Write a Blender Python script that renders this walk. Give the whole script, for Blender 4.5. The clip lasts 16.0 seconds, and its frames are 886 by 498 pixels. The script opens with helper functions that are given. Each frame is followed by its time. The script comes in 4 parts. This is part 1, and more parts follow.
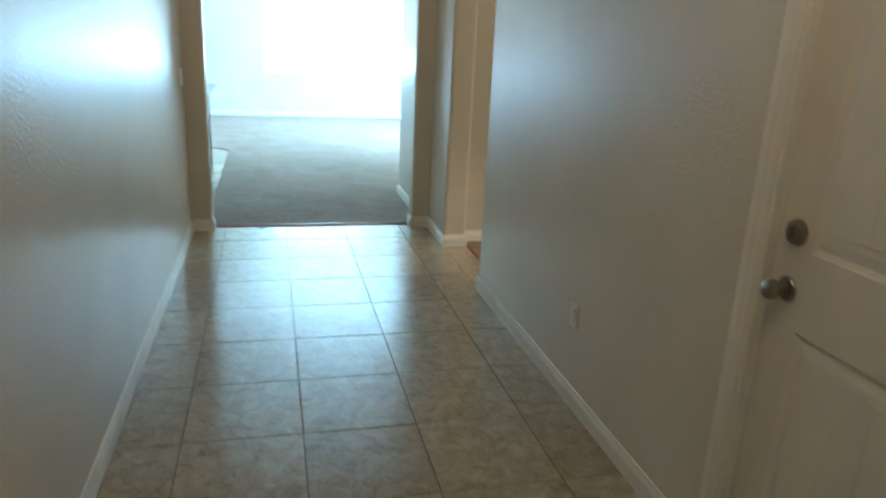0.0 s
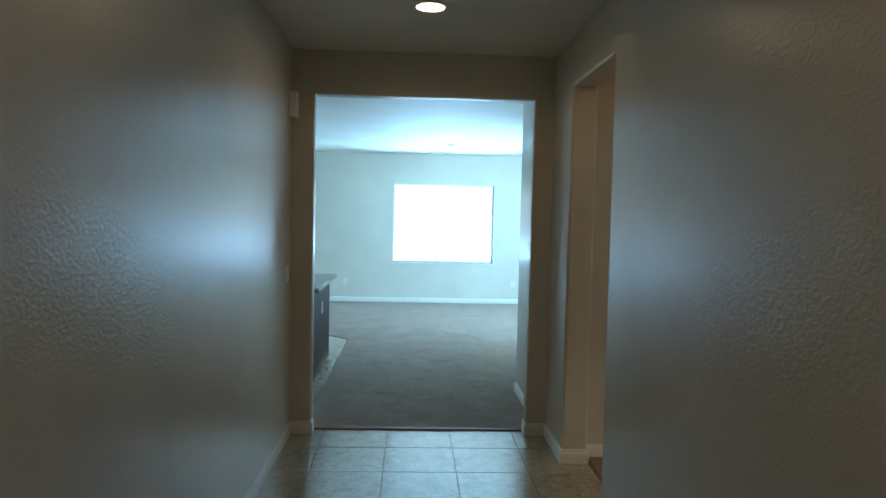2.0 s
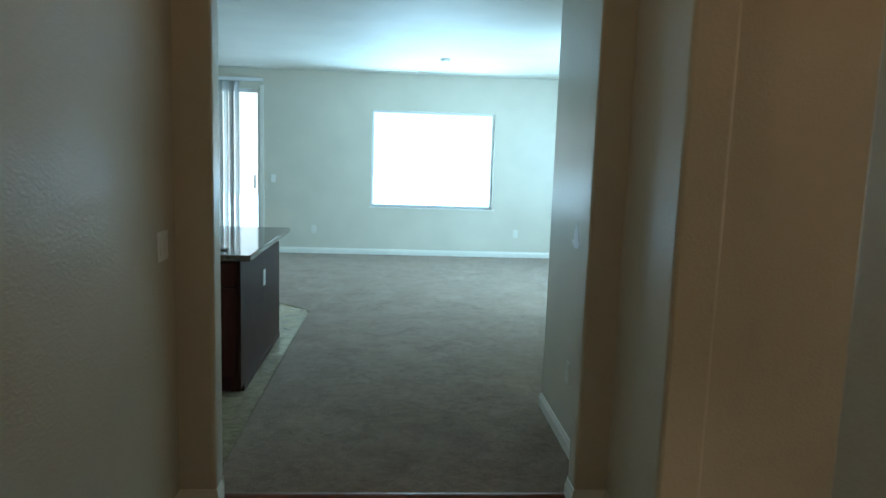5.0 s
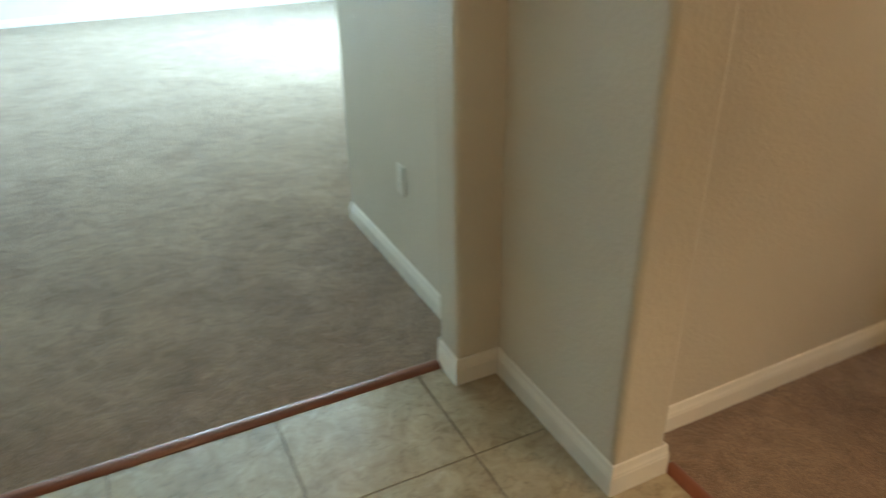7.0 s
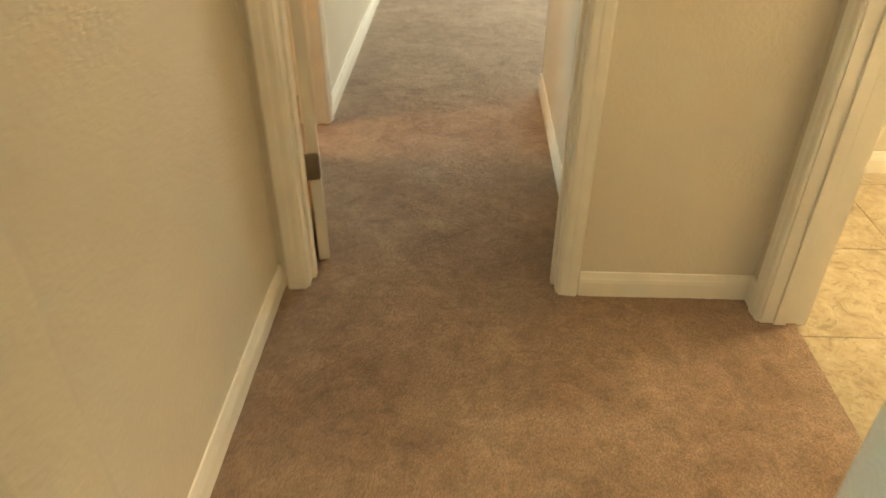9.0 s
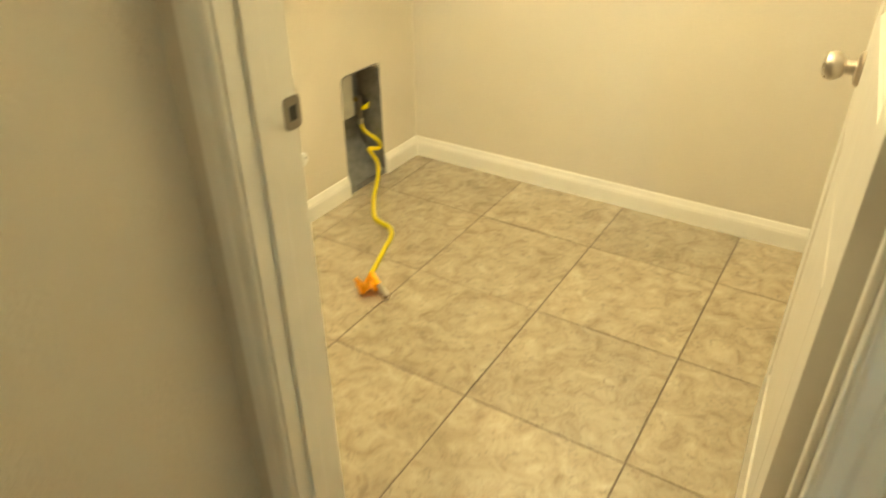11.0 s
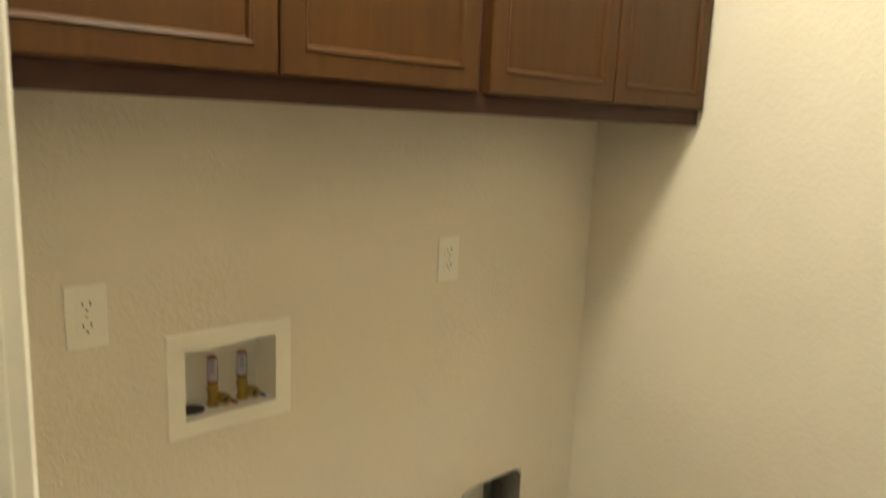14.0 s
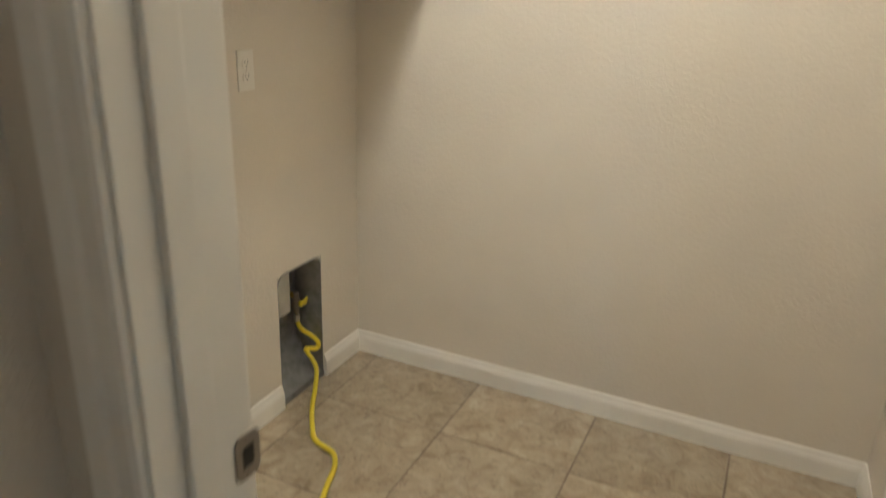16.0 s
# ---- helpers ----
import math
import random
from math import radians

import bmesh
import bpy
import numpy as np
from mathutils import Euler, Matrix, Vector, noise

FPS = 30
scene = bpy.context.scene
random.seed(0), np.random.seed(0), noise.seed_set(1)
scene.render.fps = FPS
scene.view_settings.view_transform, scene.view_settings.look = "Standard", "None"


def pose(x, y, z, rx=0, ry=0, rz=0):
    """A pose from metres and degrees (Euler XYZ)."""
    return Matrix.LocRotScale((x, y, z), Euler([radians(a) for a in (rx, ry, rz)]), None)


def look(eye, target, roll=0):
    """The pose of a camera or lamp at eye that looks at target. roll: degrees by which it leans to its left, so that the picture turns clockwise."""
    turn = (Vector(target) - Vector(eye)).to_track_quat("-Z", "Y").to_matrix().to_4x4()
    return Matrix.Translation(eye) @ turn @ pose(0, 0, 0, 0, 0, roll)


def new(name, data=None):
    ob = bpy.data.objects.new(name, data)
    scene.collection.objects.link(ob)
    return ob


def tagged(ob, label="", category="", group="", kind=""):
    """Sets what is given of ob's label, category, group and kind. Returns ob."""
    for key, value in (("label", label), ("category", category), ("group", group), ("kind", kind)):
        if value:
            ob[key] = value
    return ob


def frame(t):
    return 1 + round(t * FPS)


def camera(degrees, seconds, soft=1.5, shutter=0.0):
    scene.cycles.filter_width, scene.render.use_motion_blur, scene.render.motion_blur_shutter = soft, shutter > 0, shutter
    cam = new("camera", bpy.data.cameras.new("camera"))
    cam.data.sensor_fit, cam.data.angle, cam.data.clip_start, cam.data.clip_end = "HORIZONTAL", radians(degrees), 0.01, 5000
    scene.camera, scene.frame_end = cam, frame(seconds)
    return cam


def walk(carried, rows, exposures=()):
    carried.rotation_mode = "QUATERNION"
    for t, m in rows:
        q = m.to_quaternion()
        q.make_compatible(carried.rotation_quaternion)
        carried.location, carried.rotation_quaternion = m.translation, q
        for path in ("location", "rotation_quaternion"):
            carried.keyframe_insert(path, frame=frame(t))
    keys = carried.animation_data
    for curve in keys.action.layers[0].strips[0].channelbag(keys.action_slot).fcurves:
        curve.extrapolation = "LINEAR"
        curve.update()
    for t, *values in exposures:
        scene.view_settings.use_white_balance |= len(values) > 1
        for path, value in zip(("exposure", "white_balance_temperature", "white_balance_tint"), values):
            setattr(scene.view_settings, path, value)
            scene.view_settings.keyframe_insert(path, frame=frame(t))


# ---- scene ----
cam = camera(64.5, 16.0, soft=1.5, shutter=0.5)
PATH = [
    (0, (0.616, -5.536, 1.533), (1.082, -3.68, 0.952), 2.7),
    (0.5, (0.727, -5.462, 1.586), (0.982, -3.522, 1.175), 1.3),
    (1, (0.823, -5.428, 1.611), (0.951, -3.438, 1.448), 0.8),
    (1.5, (0.866, -5.327, 1.612), (0.917, -3.329, 1.536), 0.5),
    (2, (0.858, -5.054, 1.603), (0.948, -3.058, 1.506), 1.3),
    (2.5, (0.894, -4.732, 1.581), (0.938, -2.741, 1.394), -0.1),
    (3, (0.952, -4.404, 1.587), (0.924, -2.414, 1.389), 1.7),
    (3.5, (0.924, -4.017, 1.575), (0.892, -2.029, 1.356), 1.6),
    (3.7, (0.917, -3.876, 1.576), (0.931, -1.889, 1.35), 0.8),
    (5.8, (0.901, -2.356, 1.517), (1.058, -0.402, 1.123), 2.5),
    (6, (0.908, -2.227, 1.5), (1.067, -0.304, 0.974), 2.3),
    (6.5, (0.89, -1.872, 1.453), (1.271, -0.077, 0.659), -1.2),
    (7, (0.928, -1.555, 1.403), (1.695, 0.036, 0.464), -1.0),
    (7.5, (1.06, -1.344, 1.379), (2.192, -0.036, 0.375), -1.0),
    (8, (1.157, -1.167, 1.394), (2.696, -0.511, 0.298), -0.1),
    (8.5, (1.223, -1.077, 1.392), (2.878, -0.854, 0.292), 1.7),
    (9, (1.45, -1.028, 1.366), (3.091, -0.971, 0.223), 0.2),
    (9.5, (1.657, -1.081, 1.363), (3.26, -1.214, 0.174), -2.8),
    (10, (1.898, -1.083, 1.357), (3.287, -1.828, 0.125), -0.2),
    (10.2, (1.978, -1.087, 1.358), (3.275, -2.031, 0.163), -0.9),
    (12.3, (2.67, -1.752, 1.386), (3.23, -3.403, 0.406), 4.4),
    (12.5, (2.69, -1.813, 1.39), (3.428, -3.398, 0.419), 3.6),
    (13, (2.725, -1.949, 1.422), (3.937, -3.278, 0.547), 2.7),
    (13.5, (2.76, -2.005, 1.454), (4.046, -3.367, 0.754), 3.3),
    (14, (2.731, -1.982, 1.534), (4.183, -3.312, 1.18), 2.4),
    (14.5, (2.719, -1.97, 1.55), (4.199, -3.3, 1.341), 1.9),
    (15, (2.716, -1.945, 1.536), (4.083, -3.344, 1.118), 2.7),
    (15.5, (2.672, -1.757, 1.51), (3.619, -3.426, 0.948), 1.6),
    (16, (2.623, -1.553, 1.436), (3.408, -3.254, 0.738), 2.2),
]
EXPOSURE = [
    (0.0, 0.17, 6350, 15), (0.6, -0.32, 6250, 15), (1.2, -0.99, 6300, 16), (3.7, -1.25, 6600, 16), (5.8, -1.52, 7600, 18),
    (6.5, -0.38, 7900, 21), (7.2, 0.26, 8400, 24), (8.0, 0.80, 9100, 16), (9.0, 1.05, 8800, 12), (10.2, 1.05, 8500, 1), (12.3, 0.02, 6650, 0), (13.4, -0.04, 6550, 2), (14.5, -0.08, 5800, 12), (15.4, -0.20, 5550, 15), (16.0, -0.29, 5450, 17),
]
walk(cam, [(t, look(eye, target, roll)) for t, eye, target, roll in PATH], EXPOSURE)

# ---- plan, in metres ----
CEIL = 2.75
LIV_CEIL = 2.69        # living room's ceiling, a little lower
HALL_E = 1.866          # hall's east wall face
HALL_S = -6.6
OPEN_W, OPEN_E, OPEN_H = 0.153, 1.722, 2.437
END_BACK = 0.13        # living side of the hall's end wall
VEST_W, VEST_E, VEST_N, VEST_S = 2.035, 3.180, -0.460, -1.910
GAP_N, GAP_S, GAP_H = -0.57, -1.51, 2.445
LAU_W, LAU_E, LAU_N, LAU_S = 2.167, 4.032, -2.037, -3.792
FAR = 7.66             # living room's window wall
LIV_W, LIV_E = -4.2, 4.2
BED_N, BED_S, BED_E = -0.40, -4.6, 8.2
TILE = 0.457

# ---- world and lights ----
world = bpy.data.worlds.new("sky")
scene.world = world
world.use_nodes = True
sky = world.node_tree.nodes.new("ShaderNodeTexSky")
sky.sky_type = 'NISHITA'
sky.sun_disc = False
sky.sun_elevation = radians(60)
sky.sun_rotation = radians(337)
world.node_tree.links.new(sky.outputs[0], world.node_tree.nodes["Background"].inputs[0])
world.node_tree.nodes["Background"].inputs[1].default_value = 0.1

DAY = (0.295, 0.66, 0.97)
WARM = (1.0, 0.74, 0.44)


def area(name, x, y, z, tx, ty, tz, w, h, watts, color):
    d = bpy.data.lights.new(name, 'AREA')
    d.shape, d.size, d.size_y, d.energy, d.color = 'RECTANGLE', w, h, watts, color
    ob = new(name, d)
    ob.matrix_world = look((x, y, z), (tx, ty, tz))
    return ob


def bulb(name, x, y, z, watts, color, radius=0.07, kind='SPOT'):
    d = bpy.data.lights.new(name, kind)
    d.energy, d.color, d.shadow_soft_size = watts, color, radius
    if kind == 'SPOT':
        d.spot_size, d.spot_blend = radians(165), 0.3
    ob = new(name, d)
    ob.location = (x, y, z)
    return ob


sun_data = bpy.data.lights.new("sun", 'SUN')
sun_data.energy, sun_data.angle, sun_data.color = 5.0, radians(0.5), (1.0, 0.96, 0.88)
sun = new("sun", sun_data)
sun.matrix_world = look((-4.8, 14.7, 16.0), (-4.8 + 0.54, 14.7 - 1.27, 16.0 - 2.36))

# daylight in the openings, and the sunlit ground outside throwing light up on the ceiling
area("window_daylight", 1.42, FAR + 0.10, 1.44, 1.42, 0, 1.0, 1.74, 1.36, 10, DAY)
area("window_ground_light", 1.42, FAR + 1.5, 0.45, 1.42, 5.2, 2.9, 2.6, 1.6, 1200, DAY)
area("patio_daylight", -2.0, FAR + 0.10, 1.22, -2.0, 0, 1.0, 1.7, 2.3, 20, DAY)
area("patio_ground_light", -2.0, FAR + 1.3, 0.2, -1.0, 5.0, 2.2, 2.4, 1.2, 150, DAY)
# fill light added in an unseen east opening to brighten the window wall
area("side_fill_light", LIV_E + 0.08, 4.3, 1.5, 0.8, FAR, 1.4, 1.6, 1.3, 700, DAY)
area("bedroom_daylight", BED_E + 0.06, -2.4, 1.5, 0, -2.4, 1.0, 1.8, 1.3, 78, (0.72, 0.9, 1.0))
bulb("hall_lamp_light", 0.937, -1.12, CEIL - 0.01, 17, WARM)
# warm fill added over the unseen entry end to brighten the near hall
bulb("entry_fill_light", 0.937, -4.7, CEIL - 0.01, 28, WARM)
bulb("vestibule_lamp_light", 2.60, -1.15, CEIL - 0.05, 4.2, WARM)
bulb("laundry_lamp_light", 3.30, -2.62, CEIL - 0.15, 72, (1.0, 0.92, 0.70), 0.12, 'POINT')
bulb("bath_lamp_light", 4.05, 0.5, CEIL - 0.05, 45, (1.0, 0.55, 0.22))

# ---- materials ----


def shader(name, rough=0.5, metal=0.0, spec=0.5):
    m = bpy.data.materials.new(name)
    m.use_nodes = True
    nt = m.node_tree
    b = nt.nodes["Principled BSDF"]
    b.inputs["Roughness"].default_value = rough
    b.inputs["Metallic"].default_value = metal
    b.inputs["Specular IOR Level"].default_value = spec
    return m, nt, b


def node(nt, kind, **settings):
    n = nt.nodes.new(kind)
    for k, v in settings.items():
        n.inputs[k].default_value = v
    return n


def noise_tex(nt, coords, scale, detail=3.0, rough=0.5, distortion=0.0):
    n = node(nt, "ShaderNodeTexNoise", Scale=scale, Detail=detail, Roughness=rough, Distortion=distortion)
    nt.links.new(coords, n.inputs["Vector"])
    return n


def ramp(nt, fac, stops):
    r = nt.nodes.new("ShaderNodeValToRGB")
    while len(r.color_ramp.elements) < len(stops):
        r.color_ramp.elements.new(0.5)
    for e, (p, c) in zip(r.color_ramp.elements, stops):
        e.position, e.color = p, (*c, 1)
    nt.links.new(fac, r.inputs[0])
    return r


def mixed(nt, a, b, fac, mode='MIX'):
    m = nt.nodes.new("ShaderNodeMix")
    m.data_type, m.blend_type = 'RGBA', mode
    if isinstance(fac, float):
        m.inputs[0].default_value = fac
    else:
        nt.links.new(fac, m.inputs[0])
    for socket, v in ((m.inputs[6], a), (m.inputs[7], b)):
        if isinstance(v, tuple):
            socket.default_value = (*v, 1)
        else:
            nt.links.new(v, socket)
    return m.outputs[2]


def bumped(nt, b, height, strength, distance, after=None):
    n = node(nt, "ShaderNodeBump", Strength=strength, Distance=distance)
    nt.links.new(height, n.inputs["Height"])
    if after is not None:
        nt.links.new(after.outputs[0], n.inputs["Normal"])
    nt.links.new(n.outputs[0], b.inputs["Normal"])
    return n


def world_coords(nt):
    return nt.nodes.new("ShaderNodeNewGeometry").outputs["Position"]


def varied(name, base, rough, vary=0.06, scale=9.0, metal=0.0, fine=220.0, bump=0.05, dist=0.001, spec=0.5):
    """A plain paint, plastic or metal with faint cloudy variation, a fine grain and uneven gloss."""
    m, nt, b = shader(name, rough, metal, spec)
    p = world_coords(nt)
    a = noise_tex(nt, p, scale, 4)
    lo, hi = tuple(c * (1 - vary) for c in base), tuple(min(1, c * (1 + vary)) for c in base)
    nt.links.new(ramp(nt, a.outputs[0], [(0.3, lo), (0.7, hi)]).outputs[0], b.inputs["Base Color"])
    r = node(nt, "ShaderNodeMapRange")
    r.inputs[3].default_value, r.inputs[4].default_value = max(0.03, rough - 0.06), min(1, rough + 0.08)
    nt.links.new(noise_tex(nt, p, scale * 2.3, 3).outputs[0], r.inputs[0])
    nt.links.new(r.outputs[0], b.inputs["Roughness"])
    bumped(nt, b, noise_tex(nt, p, fine, 2).outputs[0], bump, dist)
    return m


def wall_paint(name, base, rough=0.42):
    """Eggshell paint over orange-peel drywall."""
    m, nt, b = shader(name, rough, spec=0.19)
    p = world_coords(nt)
    big = noise_tex(nt, p, 1.7, 4)
    lo, hi = tuple(c * 0.95 for c in base), tuple(c * 1.04 for c in base)
    nt.links.new(ramp(nt, big.outputs[0], [(0.3, lo), (0.7, hi)]).outputs[0], b.inputs["Base Color"])
    peel = noise_tex(nt, p, 78, 2, 0.5, 0.5)
    flat = ramp(nt, peel.outputs[0], [(0.42, (0, 0, 0)), (0.62, (1, 1, 1))])
    first = bumped(nt, b, flat.outputs[0], 0.22, 0.0024)
    bumped(nt, b, noise_tex(nt, p, 420, 2).outputs[0], 0.12, 0.0008, first)
    return m


WALL = wall_paint("greige_wall_paint", (0.70, 0.638, 0.528), 0.23)
CEILING = wall_paint("ceiling_paint", (0.85, 0.82, 0.75), 0.6)
TRIM = varied("white_trim_paint", (0.83, 0.795, 0.71), 0.32, 0.03)
DOORPAINT = varied("cream_door_paint", (0.74, 0.70, 0.61), 0.34, 0.03)
PLASTIC = varied("white_plastic", (0.85, 0.83, 0.78), 0.35, 0.02)
BOXWHITE = varied("off_white_plastic", (0.76, 0.725, 0.64), 0.4, 0.02)
DARK = varied("dark_slot", (0.02, 0.018, 0.015), 0.5, 0.1)
NICKEL = varied("satin_nickel", (0.55, 0.50, 0.43), 0.28, 0.06, metal=1.0)
DARKNICKEL = varied("aged_nickel", (0.30, 0.27, 0.23), 0.35, 0.1, metal=1.0)
BRASS = varied("brass", (0.46, 0.33, 0.09), 0.3, 0.1, metal=1.0)
COPPER = varied("copper_tube", (0.26, 0.11, 0.06), 0.4, 0.1, metal=1.0)
LABELWHITE = varied("label_paper", (0.62, 0.59, 0.66), 0.5, 0.03)
INK = varied("label_ink", (0.16, 0.17, 0.3), 0.6, 0.05)
REDPLASTIC = varied("red_lever", (0.30, 0.05, 0.03), 0.4, 0.05)
BLUEPLASTIC = varied("blue_lever", (0.07, 0.10, 0.22), 0.4, 0.05)
YELLOW = varied("yellow_gas_line", (0.72, 0.58, 0.02), 0.38, 0.08)
ORANGE = varied("orange_tag", (0.94, 0.43, 0.02), 0.5, 0.08)
STEEL = varied("galvanized_steel", (0.24, 0.238, 0.23), 0.33, 0.22, 30, 0.5)
DUCT = varied("pale_duct_sleeve", (0.72, 0.70, 0.63), 0.4, 0.08, 20)
SLAB = varied("grey_concrete", (0.30, 0.28, 0.25), 0.8, 0.12)
GROUT = varied("brown_grout", (0.17, 0.125, 0.085), 0.85, 0.15, 30, fine=500, bump=0.3)
SPACKLE = varied("white_spackle", (0.93, 0.93, 0.92), 0.38, 0.04)
VINYL = varied("white_vinyl", (0.8, 0.8, 0.8), 0.4, 0.02)
GRASS = varied("pale_patio_ground", (0.35, 0.34, 0.31), 0.85, 0.12)


def tile_material():
    m, nt, b = shader("travertine_tile", 0.3, spec=0.9)
    p = world_coords(nt)
    info = nt.nodes.new("ShaderNodeObjectInfo")
    off = nt.nodes.new("ShaderNodeVectorMath")
    off.operation = 'MULTIPLY_ADD'
    off.inputs[1].default_value = (1, 1, 1)
    comb = nt.nodes.new("ShaderNodeCombineXYZ")
    sc = nt.nodes.new("ShaderNodeMath")
    sc.operation = 'MULTIPLY'
    sc.inputs[1].default_value = 60.0
    nt.links.new(info.outputs["Random"], sc.inputs[0])
    nt.links.new(sc.outputs[0], comb.inputs[0])
    nt.links.new(sc.outputs[0], comb.inputs[2])
    nt.links.new(p, off.inputs[0])
    nt.links.new(comb.outputs[0], off.inputs[2])
    v = off.outputs[0]
    clouds = noise_tex(nt, v, 13.0, 7, 0.70, 0.8)
    body = ramp(nt, clouds.outputs[0], [(0.28, (0.245, 0.185, 0.110)), (0.42, (0.36, 0.287, 0.185)), (0.58, (0.45, 0.373, 0.250)), (0.74, (0.54, 0.463, 0.328))])
    veins = noise_tex(nt, v, 30, 7, 0.72, 1.2)
    spots = ramp(nt, veins.outputs[0], [(0.52, (0, 0, 0)), (0.65, (0.62, 0.62, 0.62))])
    c = mixed(nt, body.outputs[0], (0.23, 0.180, 0.120), spots.outputs[0])
    tone = nt.nodes.new("ShaderNodeMapRange")
    tone.inputs[3].default_value, tone.inputs[4].default_value = 0.92, 1.06
    nt.links.new(info.outputs["Random"], tone.inputs[0])
    g = nt.nodes.new("ShaderNodeVectorMath")
    g.operation = 'SCALE'
    nt.links.new(c, g.inputs[0])
    nt.links.new(tone.outputs[0], g.inputs[3])
    nt.links.new(g.outputs[0], b.inputs["Base Color"])
    r = node(nt, "ShaderNodeMapRange")
    r.inputs[3].default_value, r.inputs[4].default_value = 0.18, 0.28
    nt.links.new(clouds.outputs[0], r.inputs[0])
    nt.links.new(r.outputs[0], b.inputs["Roughness"])
    b.inputs["Coat Weight"].default_value = 0.7
    b.inputs["Coat Roughness"].default_value = 0.17
    first = bumped(nt, b, noise_tex(nt, v, 9, 3).outputs[0], 0.06, 0.004)
    bumped(nt, b, veins.outputs[0], 0.05, 0.0008, first)
    return m


def carpet_material():
    m, nt, b = shader("taupe_cut_pile_carpet", 0.95, spec=0.15)
    p = world_coords(nt)
    big = noise_tex(nt, p, 3.2, 5, 0.6, 0.8)
    mid = noise_tex(nt, p, 16, 6, 0.68, 0.7)
    tuft = noise_tex(nt, p, 240, 2, 0.6)
    a = ramp(nt, big.outputs[0], [(0.32, (0.250, 0.158, 0.103)), (0.68, (0.360, 0.246, 0.170))])
    k = ramp(nt, mid.outputs[0], [(0.30, (0.70, 0.70, 0.70)), (0.68, (1.15, 1.15, 1.15))])
    j = ramp(nt, tuft.outputs[0], [(0.32, (0.62, 0.62, 0.62)), (0.68, (1.25, 1.25, 1.25))])
    c = mixed(nt, mixed(nt, a.outputs[0], k.outputs[0], 1.0, 'MULTIPLY'), j.outputs[0], 1.0, 'MULTIPLY')
    nt.links.new(c, b.inputs["Base Color"])
    b.inputs["Sheen Weight"].default_value = 0.25
    first = bumped(nt, b, mid.outputs[0], 0.6, 0.012)
    bumped(nt, b, tuft.outputs[0], 0.9, 0.004, first)
    return m


def wood(name, dark, light, rough, grain=(1, 1, 0.06), coat=0.0, scale=38.0, spec=0.5):
    m, nt, b = shader(name, rough, spec=spec)
    tc = nt.nodes.new("ShaderNodeNewGeometry")
    mp = nt.nodes.new("ShaderNodeVectorMath")
    mp.operation = 'MULTIPLY'
    mp.inputs[1].default_value = grain
    nt.links.new(tc.outputs["Position"], mp.inputs[0])
    g = noise_tex(nt, mp.outputs[0], scale, 6, 0.6, 0.7)
    cloud = noise_tex(nt, tc.outputs["Position"], 4, 3)
    a = ramp(nt, g.outputs[0], [(0.3, dark), (0.7, light)])
    k = ramp(nt, cloud.outputs[0], [(0.3, (0.86, 0.86, 0.86)), (0.7, (1.1, 1.1, 1.1))])
    nt.links.new(mixed(nt, a.outputs[0], k.outputs[0], 1.0, 'MULTIPLY'), b.inputs["Base Color"])
    b.inputs["Coat Weight"].default_value = coat
    b.inputs["Coat Roughness"].default_value = 0.25
    bumped(nt, b, g.outputs[0], 0.08, 0.001)
    return m


def granite():
    m, nt, b = shader("polished_granite", 0.08)
    p = world_coords(nt)
    v = node(nt, "ShaderNodeTexVoronoi", Scale=130.0)
    nt.links.new(p, v.inputs["Vector"])
    a = ramp(nt, noise_tex(nt, p, 55, 6, 0.7).outputs[0], [(0.35, (0.09, 0.065, 0.05)), (0.55, (0.15, 0.11, 0.08)), (0.72, (0.22, 0.17, 0.13))])
    k = ramp(nt, v.outputs["Distance"], [(0.1, (0.45, 0.45, 0.45)), (0.5, (1.05, 1.05, 1.05))])
    nt.links.new(mixed(nt, a.outputs[0], k.outputs[0], 1.0, 'MULTIPLY'), b.inputs["Base Color"])
    return m


def glow(name, color, strength):
    m = bpy.data.materials.new(name)
    m.use_nodes = True
    nt = m.node_tree
    nt.nodes.remove(nt.nodes["Principled BSDF"])
    e = node(nt, "ShaderNodeEmission", Color=(*color, 1), Strength=strength)
    nt.links.new(e.outputs[0], nt.nodes["Material Output"].inputs[0])
    return m


def glass():
    m, nt, b = shader("window_glass", 0.02)
    b.inputs["Transmission Weight"].default_value = 1.0
    b.inputs["IOR"].default_value = 1.1
    return m


def blind_vane():
    """Thin white vinyl that lets some daylight through."""
    m = varied("white_blind_vane", (0.62, 0.62, 0.61), 0.5, 0.03)
    nt = m.node_tree
    through_light = node(nt, "ShaderNodeBsdfTranslucent", Color=(0.62, 0.62, 0.60, 1))
    mix = node(nt, "ShaderNodeMixShader", Fac=0.55)
    nt.links.new(nt.nodes["Principled BSDF"].outputs[0], mix.inputs[1])
    nt.links.new(through_light.outputs[0], mix.inputs[2])
    nt.links.new(mix.outputs[0], nt.nodes["Material Output"].inputs[0])
    return m


